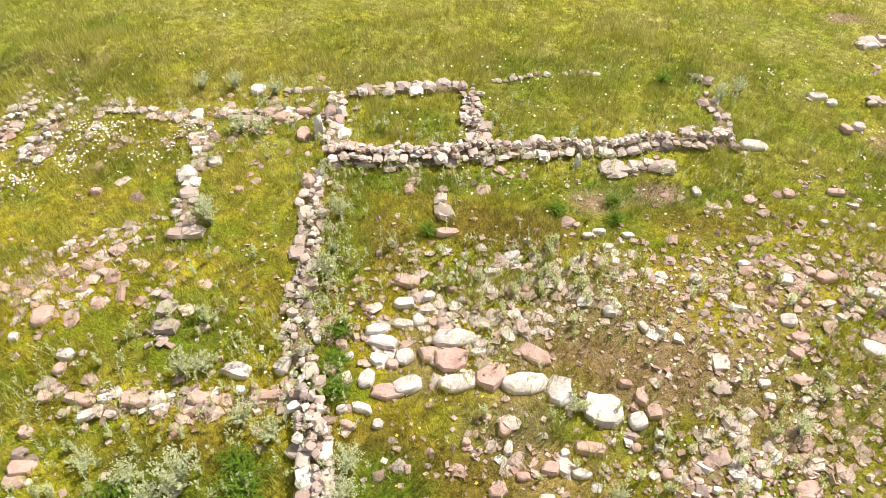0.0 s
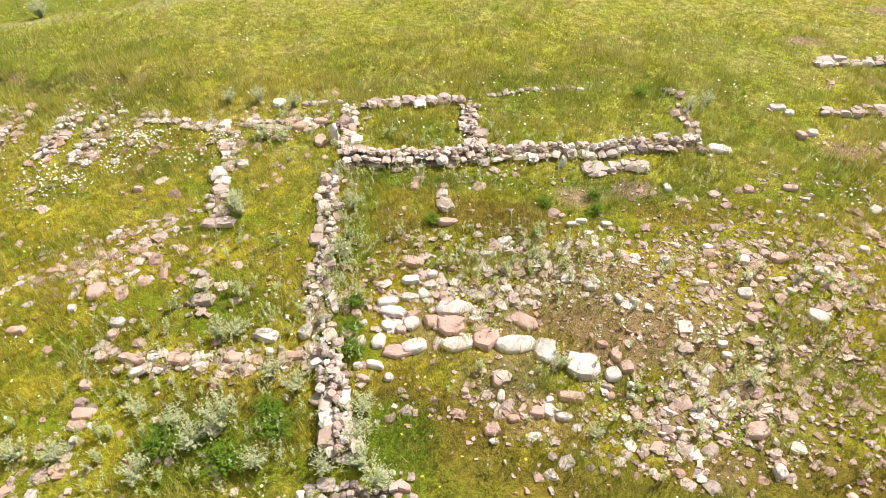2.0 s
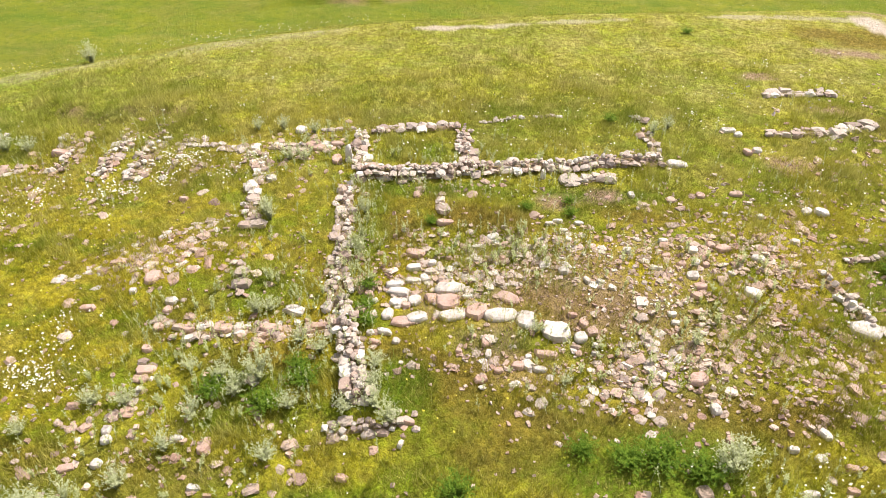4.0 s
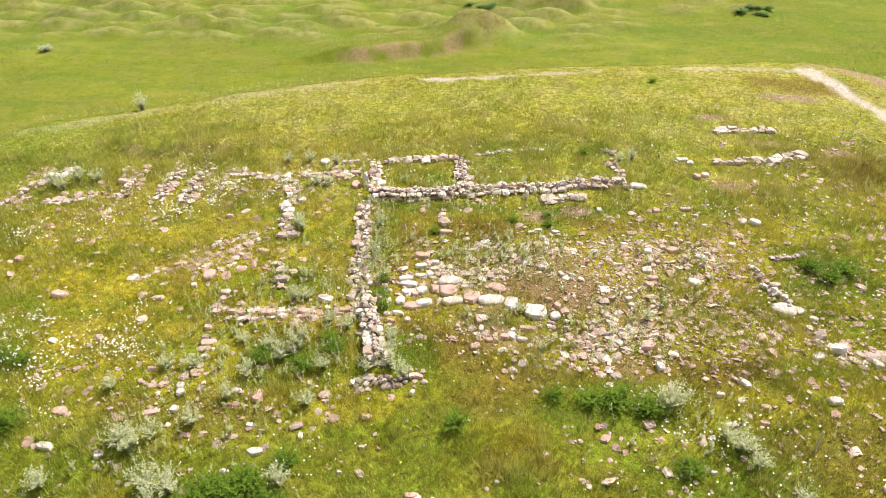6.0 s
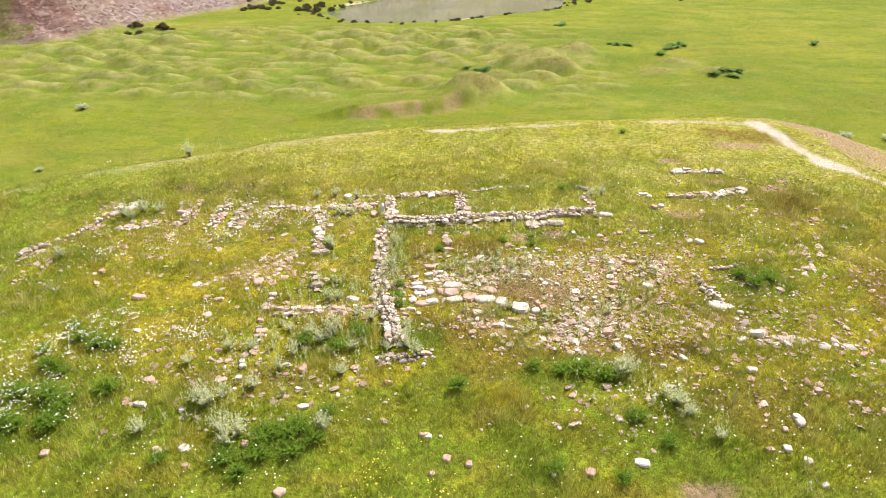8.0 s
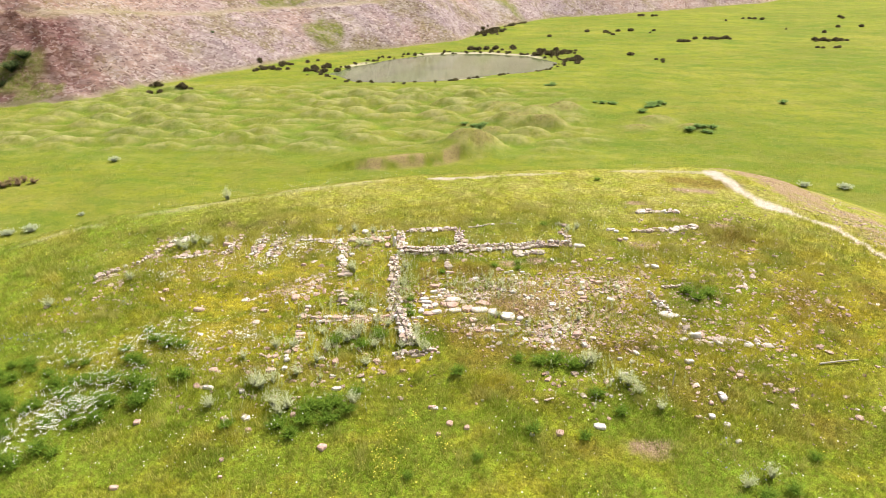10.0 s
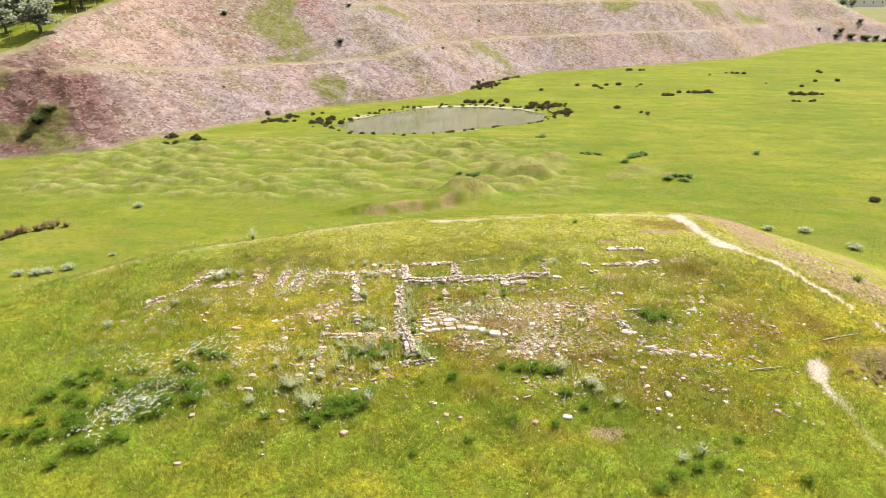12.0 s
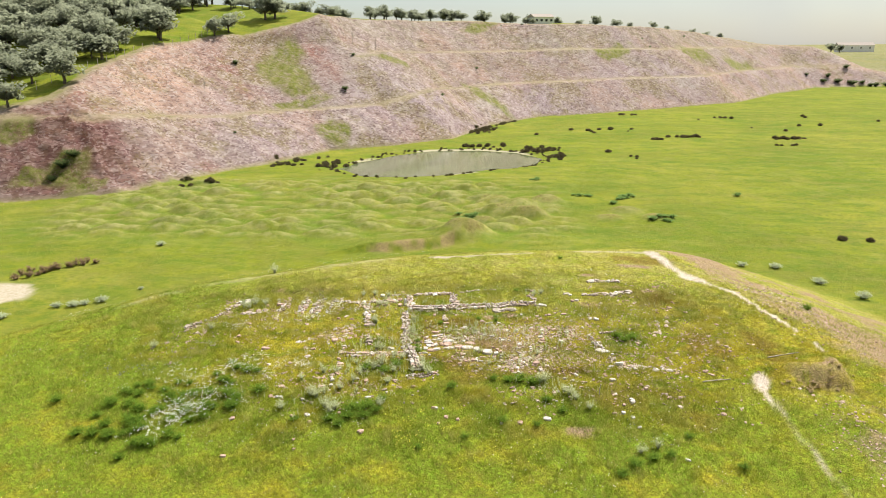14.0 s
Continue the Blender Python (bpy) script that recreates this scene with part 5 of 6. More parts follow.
def petals(name, label, spots, material, size, seed, scatter=0, limit=0.6):
    """Small open flower heads at the tips of the grass, in drifts and strewn."""
    r = np.random.default_rng(seed)
    xs, ys = [], []
    for cx, cy, sx, sy, n in spots:
        m = max(4, n // 70)
        i = r.integers(0, m, n)
        far = np.where(r.random(n) < 0.3, 0.7, 0.2)
        u = cx + (r.normal(0, 0.5, m) * sx)[i] + r.normal(0, 1, n) * far
        w = cy + (r.normal(0, 0.5, m) * sy)[i] + r.normal(0, 1, n) * far * 0.8
        keep = r.random(n) < 0.3
        xs.append(u[keep]), ys.append(w[keep])
    if scatter:
        u, w = r.uniform(-30, 24, scatter), r.uniform(-24, 8, scatter)
        keep = (vnoise(u, w, 3.0, seed + 1) > limit) & (tidy(u, w) > 0.6)
        xs.append(u[keep]), ys.append(w[keep])
    x, y = np.concatenate(xs), np.concatenate(ys)
    n = len(x)
    z = heights(x, y) + r.uniform(0.18, 0.42, n)
    a = r.uniform(0, 6.3, n)
    s = size * r.uniform(0.6, 1.3, n) * 0.5
    ax = np.stack([np.cos(a), np.sin(a), r.normal(0, 0.35, n)], 1) * s[:, None]
    ay = np.stack([-np.sin(a), np.cos(a), r.normal(0, 0.35, n)], 1) * s[:, None]
    c = np.stack([x, y, z], 1)
    v = np.stack([c - ax - ay, c + ax - ay, c + ax + ay, c - ax + ay], 1).reshape(-1, 3)
    tagged(new(name, mesh_from(name, v, np.arange(4 * n).reshape(-1, 4), material)), label, "flowers", kind="stuff")


petals("daisies", "drifts of small white daisies in the meadow",
       [(-13.6, -15.2, 3.4, 2.6, 1500), (-10.2, -12.6, 1.9, 1.2, 900), (-8.6, -12.7, 0.8, 0.6, 260), (-7.6, -4.9, 1.6, 0.8, 1000), (-10.2, -6.2, 1.7, 0.8, 900),
        (-12.6, -7.2, 2.0, 1.0, 600), (-8.9, -11.8, 1.4, 1.2, 300), (3.2, -8.6, 0.8, 0.5, 90), (3.9, -9.9, 0.9, 0.7, 130), (7.2, -1.6, 1.5, 1.0, 140), (8.4, -5.6, 1.0, 1.4, 160), (5.6, -15.5, 2.0, 1.5, 140), (-6.0, -1.6, 1.6, 0.6, 110),
        (-5.6, -16.6, 2.5, 1.2, 160), (10.8, 1.5, 3.0, 2.0, 160)], M_DAISY, 0.034, 41, 7000, 0.56)


def umbels():
    """Flat white flower heads crowded on tall green stalks."""
    r = np.random.default_rng(47)
    vs = []
    for cx, cy, sx, sy, n in ((-15.6, -13.2, 0.9, 0.5, 90), (-12.9, -13.0, 0.7, 0.5, 110), (-12.3, -12.6, 0.6, 0.4, 60), (-11.6, -12.1, 0.8, 0.5, 120), (-13.3, -15.2, 1.0, 0.6, 90), (-14.0, -16.7, 0.9, 0.5, 230), (-14.5, -17.4, 0.8, 0.4, 150),
                              (-15.2, -18.3, 0.7, 0.4, 70), (-8.7, -12.7, 0.5, 0.3, 40), (-14.3, -13.8, 0.8, 0.5, 60), (-13.6, -16.1, 0.7, 0.4, 80), (-12.9, -17.0, 1.2, 0.6, 40)):
        for _ in range(int(n * 0.38)):
            x, y = cx + r.normal(0, 0.8) * sx, cy + r.normal(0, 0.8) * sy
            m = int(r.integers(5, 12))
            a, d = r.uniform(0, 6.3, m), 0.09 * np.sqrt(r.random(m))
            c = np.stack([x + np.cos(a) * d, y + np.sin(a) * d, height(x, y) + r.uniform(0.35, 0.6) + r.normal(0, 0.012, m)], 1)
            b, size = r.uniform(0, 6.3, m), r.uniform(0.010, 0.022, m)
            e1 = np.stack([np.cos(b), np.sin(b), r.normal(0, 0.25, m)], 1) * size[:, None]
            e2 = np.stack([-np.sin(b), np.cos(b), r.normal(0, 0.25, m)], 1) * size[:, None]
            vs.append(np.stack([c - e1, c - e2, c + e1, c + e2], 1).reshape(-1, 3))
    v = np.concatenate(vs)
    tagged(new("white_umbels", mesh_from("white_umbels", v, np.arange(len(v)).reshape(-1, 4), M_DAISY)), "crowded white flower heads over dark green herbs", "flowers", kind="stuff")


umbels()
petals("buttercups", "scattered small yellow meadow flowers", [(-1.8, -17.6, 1.6, 1.5, 420), (-2.5, -20, 2.5, 2.0, 260), (-13, 0, 5, 3, 120)], M_YELLOW, 0.034, 43, 5000, 0.62)
petals("violet_flowers", "thin haze of violet wild flowers", [(8.5, -1.0, 2.6, 1.6, 160), (-19, -12, 2.0, 1.2, 320), (-16, -9.5, 2.0, 1.0, 220), (9.2, -19, 1.2, 1.0, 150), (4.8, -4.4, 2.0, 0.5, 40)], M_VIOLET, 0.035, 45)


def leafy(seed, n, tall, spread, leaf, droop=0.0):
    """Corners of leaves set along upright stems that fan from one foot."""
    r = np.random.default_rng(seed)
    stems = max(5, n // 16)
    a, out = r.uniform(0, 6.3, stems), spread * np.sqrt(r.uniform(0.02, 1, stems))
    top = np.stack([np.cos(a) * out, np.sin(a) * out, tall * r.uniform(0.6, 1.1, stems) * (1 - 0.4 * out / spread)], 1)
    i = r.integers(0, stems, n)
    f = r.uniform(0.12, 1, n) ** 0.8
    c = top[i] * f[:, None] * np.stack([0.45 + 0.55 * f, 0.45 + 0.55 * f, np.ones(n)], 1)
    b = r.uniform(0, 6.3, n)
    d = np.stack([np.cos(b), np.sin(b), r.uniform(0.1, 1.0, n) - droop], 1) * (leaf * r.uniform(0.6, 1.4, n))[:, None]
    w = np.stack([-np.sin(b), np.cos(b), r.normal(0, 0.3, n)], 1) * (leaf * 0.24)
    v = np.stack([c, c + d * 0.5 + w, c + d, c + d * 0.5 - w], 1).reshape(-1, 3)
    return v, np.arange(4 * n).reshape(-1, 4), top


def stems_mesh(top, thick, material):
    v, f = [], []
    for t in top:
        k = len(v)
        for j in range(3):
            a = j * 2.094
            v.append((math.cos(a) * thick, math.sin(a) * thick, -0.03))
        v.append(tuple(t))
        f += [(k, k + 1, k + 3), (k + 1, k + 2, k + 3), (k + 2, k, k + 3)]
    return mesh_from("stem", v, f, material)


def plant(name, label, category, group, seed, n, tall, spread, leaf, material):
    v, f, top = leafy(seed, n, tall, spread, leaf)
    root = tagged(new(name), label, category, group)
    part("stem", stems_mesh(top, 0.004, material), root)
    part("foliage", mesh_from("foliage", v, f, material), root)
    return root


def strew(models, places):
    """Copies of the models at (x, y, scale), each turned at random; the models take the first places."""
    r = np.random.default_rng(len(places))
    for i, (x, y, s) in enumerate(places):
        m = Matrix.LocRotScale((x, y, height(x, y)), Euler((0, 0, r.uniform(0, 6.3))), (s, s, s * r.uniform(0.85, 1.15)))
        src = models[i % len(models)]
        if i < len(models):
            src.matrix_world = m
        else:
            ob = copy_thing(src, m)
            ob.matrix_basis = m


silver = [plant("wormwood_bush", "feathery silver-grey wormwood growing beside stones", "shrub", "silvery bushes", 60 + k, 900, 0.6, 0.3, 0.034, M_SILVER) for k in range(4)]
BESIDE_WALLS = [(-5.0, -7.3, 1.1), (-5.2, -7.0, 0.9), (-5.1, -4.5, 0.9), (-4.6, -4.5, 0.8), (-2.6, -7.0, 0.8), (-2.6, -8.4, 0.7), (-3.0, -11.5, 0.9), (-3.5, -11.2, 0.8), (-4.6, -10.5, 0.9), (-4.3, -10.4, 0.8), (-1.8, -11.9, 0.9), (-1.85, -12.4, 1.0),
                (-4.1, -12.3, 1.4), (-4.5, -12.6, 1.1), (-4.9, -12.2, 0.9), (-2.3, -12.9, 0.9), (-1.7, -12.9, 1.0), (-1.4, -13.2, 1.0), (-5.6, -12.0, 0.8), (-3.4, -12.9, 0.9), (-5.2, -13.2, 1.0), (-4.6, -3.2, 0.8), (-5.6, -2.9, 0.9),
                (-6.4, -2.8, 0.8), (-14.3, -4.4, 1.4), (-13.6, -4.1, 1.3), (-12.9, -4.1, 1.2), (-13.9, -4.6, 1.1), (5.4, -2.9, 0.9), (5.9, -2.6, 0.8)]
ON_THE_SLOPE = [(-7.3, -15.3, 1.4), (-7.6, -15.1, 1.2), (-6.9, -15.0, 1.1), (-8.9, -16.2, 1.2), (-6.6, -16.2, 1.3), (-6.1, -16.3, 1.4), (-6.3, -16.7, 1.2), (-3.8, -16.1, 1.1), (-3.6, -14.0, 1.0), (-6.1, -14.6, 1.0), (-5.5, -13.9, 0.9),
                (-7.3, -12.9, 1.0), (-6.6, -12.9, 0.9), (-8.4, -13.6, 0.8), (4.7, -14.0, 1.2), (4.95, -13.8, 1.3), (6.1, -15.0, 1.3), (6.4, -15.4, 1.0), (5.9, -14.7, 0.9), (4.8, -11.1, 0.8), (1.5, -10.9, 0.6), (2.0, -12.2, 0.6), (-15.5, -7.5, 1.0),
                (-18.5, -9.3, 1.2), (7.0, -16.2, 0.9), (8.9, -19.4, 1.1), (9.8, -19.0, 1.0), (-14, 2.6, 1.5)]
strew(silver, BESIDE_WALLS + ON_THE_SLOPE)
herb = [plant("green_herb_clump", "lush dark green herb clump in the grass", "plant", "green clumps", 70 + k, 1500, 0.4, 0.44, 0.042, M_HERB) for k in range(3)]
AMONG_RUINS = [(3.0, -13.9, 1.1), (3.6, -13.9, 1.3), (4.3, -14.1, 1.1), (2.2, -13.7, 0.9), (-0.1, -14.7, 1.0), (-2.2, -9.6, 0.7), (-2.2, -10.2, 0.7), (-2.1, -10.7, 0.7), (-5.0, -12.6, 1.0), (-3.2, -12.3, 1.0), (-3.9, -12.9, 1.1), (-3.4, -11.9, 0.8),
               (10.8, -8.9, 1.2), (10.2, -9.3, 1.1), (9.9, -8.8, 1.0), (1.5, -6.7, 0.6), (2.6, -6.9, 0.6), (-0.9, -7.4, 0.6), (4.2, -2.4, 0.7), (2.6, -6.4, 0.6)]
FRONT = [(-5.3, -16.4, 1.4), (-4.7, -16.3, 1.3), (-4.4, -16.1, 1.2), (-4.5, -16.9, 1.2), (-6.2, -17.2, 1.2), (-5.7, -17.7, 1.0), (-5.3, -17.1, 1.2), (-3.7, -15.6, 1.0), (-3.9, -16.5, 1.0), (8.2, 5.0, 0.7), (8.4, -20.3, 1.1), (7.7, -21.0, 1.0), (9.4, -19.8, 1.0),
         (10.3, -19.5, 0.9), (11.5, -18.2, 0.8), (13.4, -20.2, 0.9), (4.2, -17.6, 0.9), (2.5, -17.4, 0.9), (-8.0, -17.2, 0.9), (24.9, -1.2, 1.2), (5.6, -16.4, 0.9), (4.9, -15.6, 1.0), (0.6, -18.6, 0.7), (-1.6, -19.4, 0.6)]


def thicket(spots, seed):
    """Places crowded round each of the spots (x, y, spread, count)."""
    r = np.random.default_rng(seed)
    return [(cx + r.normal(0, 0.75) * w, cy + r.normal(0, 0.55) * w, r.uniform(0.8, 1.4)) for cx, cy, w, n in spots for _ in range((2 * n) // 3)]


strew(herb, AMONG_RUINS + FRONT + thicket([(-17.6, -16.7, 1.6, 12), (-15.7, -18.3, 1.5, 12), (-15.9, -16.1, 1.3, 10), (-15.2, -15.0, 1.2, 10), (-12.6, -15.8, 1.0, 9), (-12.0, -14.8, 1.0, 8), (-17.9, -14.2, 1.2, 7), (-14.4, -17.5, 1.2, 10), (-18.7, -15.0, 1.4, 8),
                                          (-13.6, -13.6, 1.4, 9), (-11.4, -13.0, 1.0, 6), (-13.9, -16.2, 1.1, 8)], 171))


def scatter_weeds():
    r = np.random.default_rng(77)
    weed = [plant("thistle", "thin pale thistle stalk with woolly leaves", "thistle", "pale weeds", 80 + k, 90, 0.42, 0.1, 0.04, M_WEED) for k in range(3)]
    places = []
    for cx, cy, sx, sy, n in ((1.2, -8.5, 2.8, 1.2, 46), (-4.5, -9.5, 1.6, 2.2, 26), (-5.0, -12.5, 2.0, 1.4, 34), (1.5, -4.5, 3.4, 0.5, 26), (3.5, -11.4, 2.6, 1.4, 34), (-4.6, -4.4, 1.5, 1.0, 24), (-2.6, -8.6, 0.5, 2.4, 24),
                              (6.2, -9.0, 2.0, 1.4, 16), (5.6, -14.6, 1.8, 1.0, 16), (-6.5, -15.0, 2.2, 1.2, 24)):
        for _ in range(n):
            places.append((cx + r.normal(0, 0.55) * sx, cy + r.normal(0, 0.55) * sy, r.uniform(0.6, 1.2)))
    strew(weed, places)


scatter_weeds()


def wisps():
    """Thin pale stalks with small leaves, too many to count, among stones and along the walls."""
    r = np.random.default_rng(171)
    vs = []
    for cx, cy, sx, sy, n in ((1.2, -8.5, 3.2, 1.4, 260), (-2.5, -8.6, 0.35, 2.6, 130), (-2.75, -8.0, 0.35, 3.0, 150), (-3.3, -11.4, 0.5, 1.6, 90), (-1.5, -5.2, 2.6, 0.5, 80), (-6.4, -12.2, 0.8, 2.2, 90), (-4.6, -11.1, 1.8, 0.5, 110), (-9.6, -4.3, 1.6, 1.4, 60), (-2.0, -12.2, 0.5, 1.0, 60), (-1.4, -6.0, 2.2, 0.5, 70), (3.2, -5.6, 2.6, 0.6, 90), (-5.0, -12.6, 2.4, 1.5, 200), (3.6, -11.6, 3.2, 1.6, 220),
                              (-4.6, -9.4, 1.8, 2.2, 120), (-5.0, -4.2, 1.6, 1.2, 110), (6.4, -9.0, 2.4, 1.8, 120), (-0.5, -4.0, 3.5, 1.6, 60), (5.4, -2.9, 0.8, 0.8, 40), (5.8, -14.6, 2.2, 1.2, 80), (-7, -15, 3, 1.6, 110), (10, -6, 4, 4, 90), (-12, -5.5, 4, 1.6, 80)):
        n = int(n * 0.55)
        x, y = cx + r.normal(0, 0.6, n) * sx, cy + r.normal(0, 0.6, n) * sy
        for px, py, z in zip(x, y, heights(x, y)):
            tall, lean = r.uniform(0.22, 0.55), r.normal(0, 0.07, 2)
            top = np.array((lean[0], lean[1], tall))
            foot = np.array((px, py, z - 0.02))
            for a in (0.0, 1.6):
                w = np.array((math.cos(a), math.sin(a), 0)) * 0.006
                vs.append(np.stack([foot - w, foot + w, foot + top + w * 0.4, foot + top - w * 0.4]))
            m = 12
            f, b = r.uniform(0.25, 1.0, m), r.uniform(0, 6.3, m)
            c = foot + top * f[:, None]
            d = np.stack([np.cos(b), np.sin(b), r.uniform(0.2, 1.2, m)], 1) * (0.055 * (1.25 - 0.7 * f))[:, None]
            w = np.stack([-np.sin(b), np.cos(b), r.normal(0, 0.3, m)], 1) * 0.011
            vs.append(np.stack([c, c + d * 0.5 + w, c + d, c + d * 0.5 - w], 1).reshape(-1, 3))
    v = np.concatenate(vs)
    tagged(new("pale_weeds", mesh_from("pale_weeds", v, np.arange(len(v)).reshape(-1, 4), M_WEED)), "wispy pale green weeds between the ruin stones", "weeds", kind="stuff")


wisps()


def scarp_clumps():
    r = np.random.default_rng(181)
    brown = [plant("dry_weed_clump", "dry brown weed clump on the eroded earth bank", "plant", "weeds on the bank", 185 + k, 420, 0.24, 0.32, 0.05, M_BROWN) for k in range(3)]
    places = []
    for _ in range(20):
        u, v = r.uniform(-2.6, 2.6), r.normal(0.15, 0.4)
        places.append((20.3 + 0.93 * u - 0.36 * v, -13.2 + 0.36 * u + 0.93 * v, r.uniform(0.4, 0.9)))
    strew(brown, places)


scarp_clumps()


# ---- plain, pond shore and hill ----
def rush_model(seed, n, tall, spread):
    r = np.random.default_rng(seed)
    a, out = r.uniform(0, 6.3, n), spread * np.sqrt(r.uniform(0, 1, n))
    c = np.stack([np.cos(a) * out * 0.45, np.sin(a) * out * 0.45, np.full(n, -0.05)], 1)
    tip = np.stack([np.cos(a) * out, np.sin(a) * out, tall * r.uniform(0.6, 1.0, n) * np.sqrt(1.05 - (out / spread) ** 2 * 0.8)], 1)
    b = r.uniform(0, 6.3, n)
    w = np.stack([np.cos(b), np.sin(b), np.zeros(n)], 1) * 0.05
    v = np.stack([c - w, c + w, tip + w * 0.5, tip - w * 0.5], 1).reshape(-1, 3)
    return tagged(new("rush_tuft", mesh_from("rush_tuft", v, np.arange(4 * n).reshape(-1, 4), M_RUSH)), "dark brown tuft of rushes on the green plain", "rushes", "rush tufts")


def far_strew(models, places, squash=(0.8, 1.1)):
    r = np.random.default_rng(len(places) + 3)
    xs, ys = np.array([p[0] for p in places]), np.array([p[1] for p in places])
    zs, _ = terrain(xs, ys)
    for i, ((x, y, s), z) in enumerate(zip(places, zs)):
        m = Matrix.LocRotScale((x, y, z - 0.05), Euler((0, 0, r.uniform(0, 6.3))), (s * r.uniform(0.9, 1.2), s * r.uniform(0.9, 1.2), s * r.uniform(*squash)))
        ob = models[i] if i < len(models) else copy_thing(models[i % len(models)], m)
        ob.matrix_basis = m


def rushes():
    r = np.random.default_rng(91)
    models = [rush_model(100 + k, 170, 0.62, 0.55) for k in range(3)]
    places = []
    ring = POND + POND[:1]
    for (ax, ay), (bx, by) in zip(ring[:-1], ring[1:]):
        n = int(math.hypot(bx - ax, by - ay) * (1.4 if ay > 98 and ax > -8 else 0.95))
        for k in range(n):
            f, o = r.random(), r.uniform(1.02, 1.16)
            x, y = ax + f * (bx - ax), ay + f * (by - ay)
            places.append((-3 + (x + 3) * o + r.normal(0, 0.4), 97 + (y - 97) * o + r.normal(0, 0.3), r.uniform(0.35, 0.85)))
    for cx, cy, sx, sy, n in ((-26, 92, 3, 3, 14), (17, 112, 5, 4, 26), (21, 103, 2.5, 4, 12), (4, 120, 7, 2, 14), (5, 150, 3, 7, 22), (-37, 96, 2.5, 4, 8), (-44, 72, 2.5, 3, 8), (-48.5, 74.5, 2, 1, 5), (58.5, 135, 3.5, 1, 16), (82, 131, 3.5, 1.0, 14),
                              (49, 131, 2, 0.8, 6), (77, 120, 2, 0.8, 4), (84, 182, 3, 2, 6), (56, 192, 3, 2, 8), (36, 101, 2, 1.5, 3), (32.4, 109, 0.5, 0.5, 2), (40, 150, 12, 8, 9), (100, 165, 25, 20, 9)):
        for _ in range(n):
            places.append((cx + r.normal(0, 0.6) * sx, cy + r.normal(0, 0.6) * sy, r.uniform(0.6, 1.5)))
    for _ in range(26):
        f = r.random()
        places.append((-38 + 9.5 * f + r.normal(0, 0.4), 93 + 10.5 * f + r.normal(0, 0.4), r.uniform(0.4, 0.9)))
    for _ in range(30):
        f = r.random()
        places.append((2 + 14 * f + r.normal(0, 0.7), 144 + 30 * f + r.normal(0, 0.7), r.uniform(0.6, 1.4)))
    places.append((50.5, 36.4, 1.0))
    places.append((47.4, 37.0, 1.1))
    far_strew(models, places)


rushes()

tan_reed = [plant("dry_reed_clump", "dry tan reed clump beside the sand heap", "reeds", "dry reeds", 115 + k, 420, 1.0, 0.6, 0.14, M_STRAW) for k in range(2)]
far_strew(tan_reed, [(-47 + 0.34 * k + 0.5 * math.sin(k * 2.7), 20.6 + 0.34 * k + 0.5 * math.cos(k * 3.1), 0.7 + 0.1 * (k % 5)) for k in range(18)])
patch = [plant("tall_green_clump", "tall blue-green herb clump on the plain", "plant", "clumps on the plain", 110 + k, 900, 0.5, 0.6, 0.11, M_REED) for k in range(3)]
far_strew(patch, thicket([(0.6, 47.0, 1.3, 9), (1.6, 48.0, 1.0, 4), (27.0, 46.9, 1.1, 9), (28.2, 47.4, 0.9, 5), (25, 60.8, 1.3, 6), (27.0, 62.4, 1.0, 3), (19.6, 62.4, 1.1, 6), (13.4, 76, 1.0, 6), (23.2, 57, 0.9, 4), (45, 62, 1.0, 2)], 172))
scrub = [plant("grey_scrub_bush", "rounded grey-green scrub bush at the foot of the mound", "shrub", "grey scrub", 120 + k, 1500, 0.75, 0.8, 0.1, M_SCRUB) for k in range(2)]
far_strew(scrub, [(34.4, 25.5, 1.1), (36.5, 20, 1.1), (31, 26, 0.8), (38.5, 15.5, 1.1), (-36.4, 33.4, 0.9), (40, 12, 1.0), (-34.2, 14.1, 1.0), (-35.4, 13.2, 0.8), (-36.1, 12.6, 1.1), (-37.6, 12.4, 0.9), (-41, 9.4, 1.0), (-32, 17.8, 0.5)])


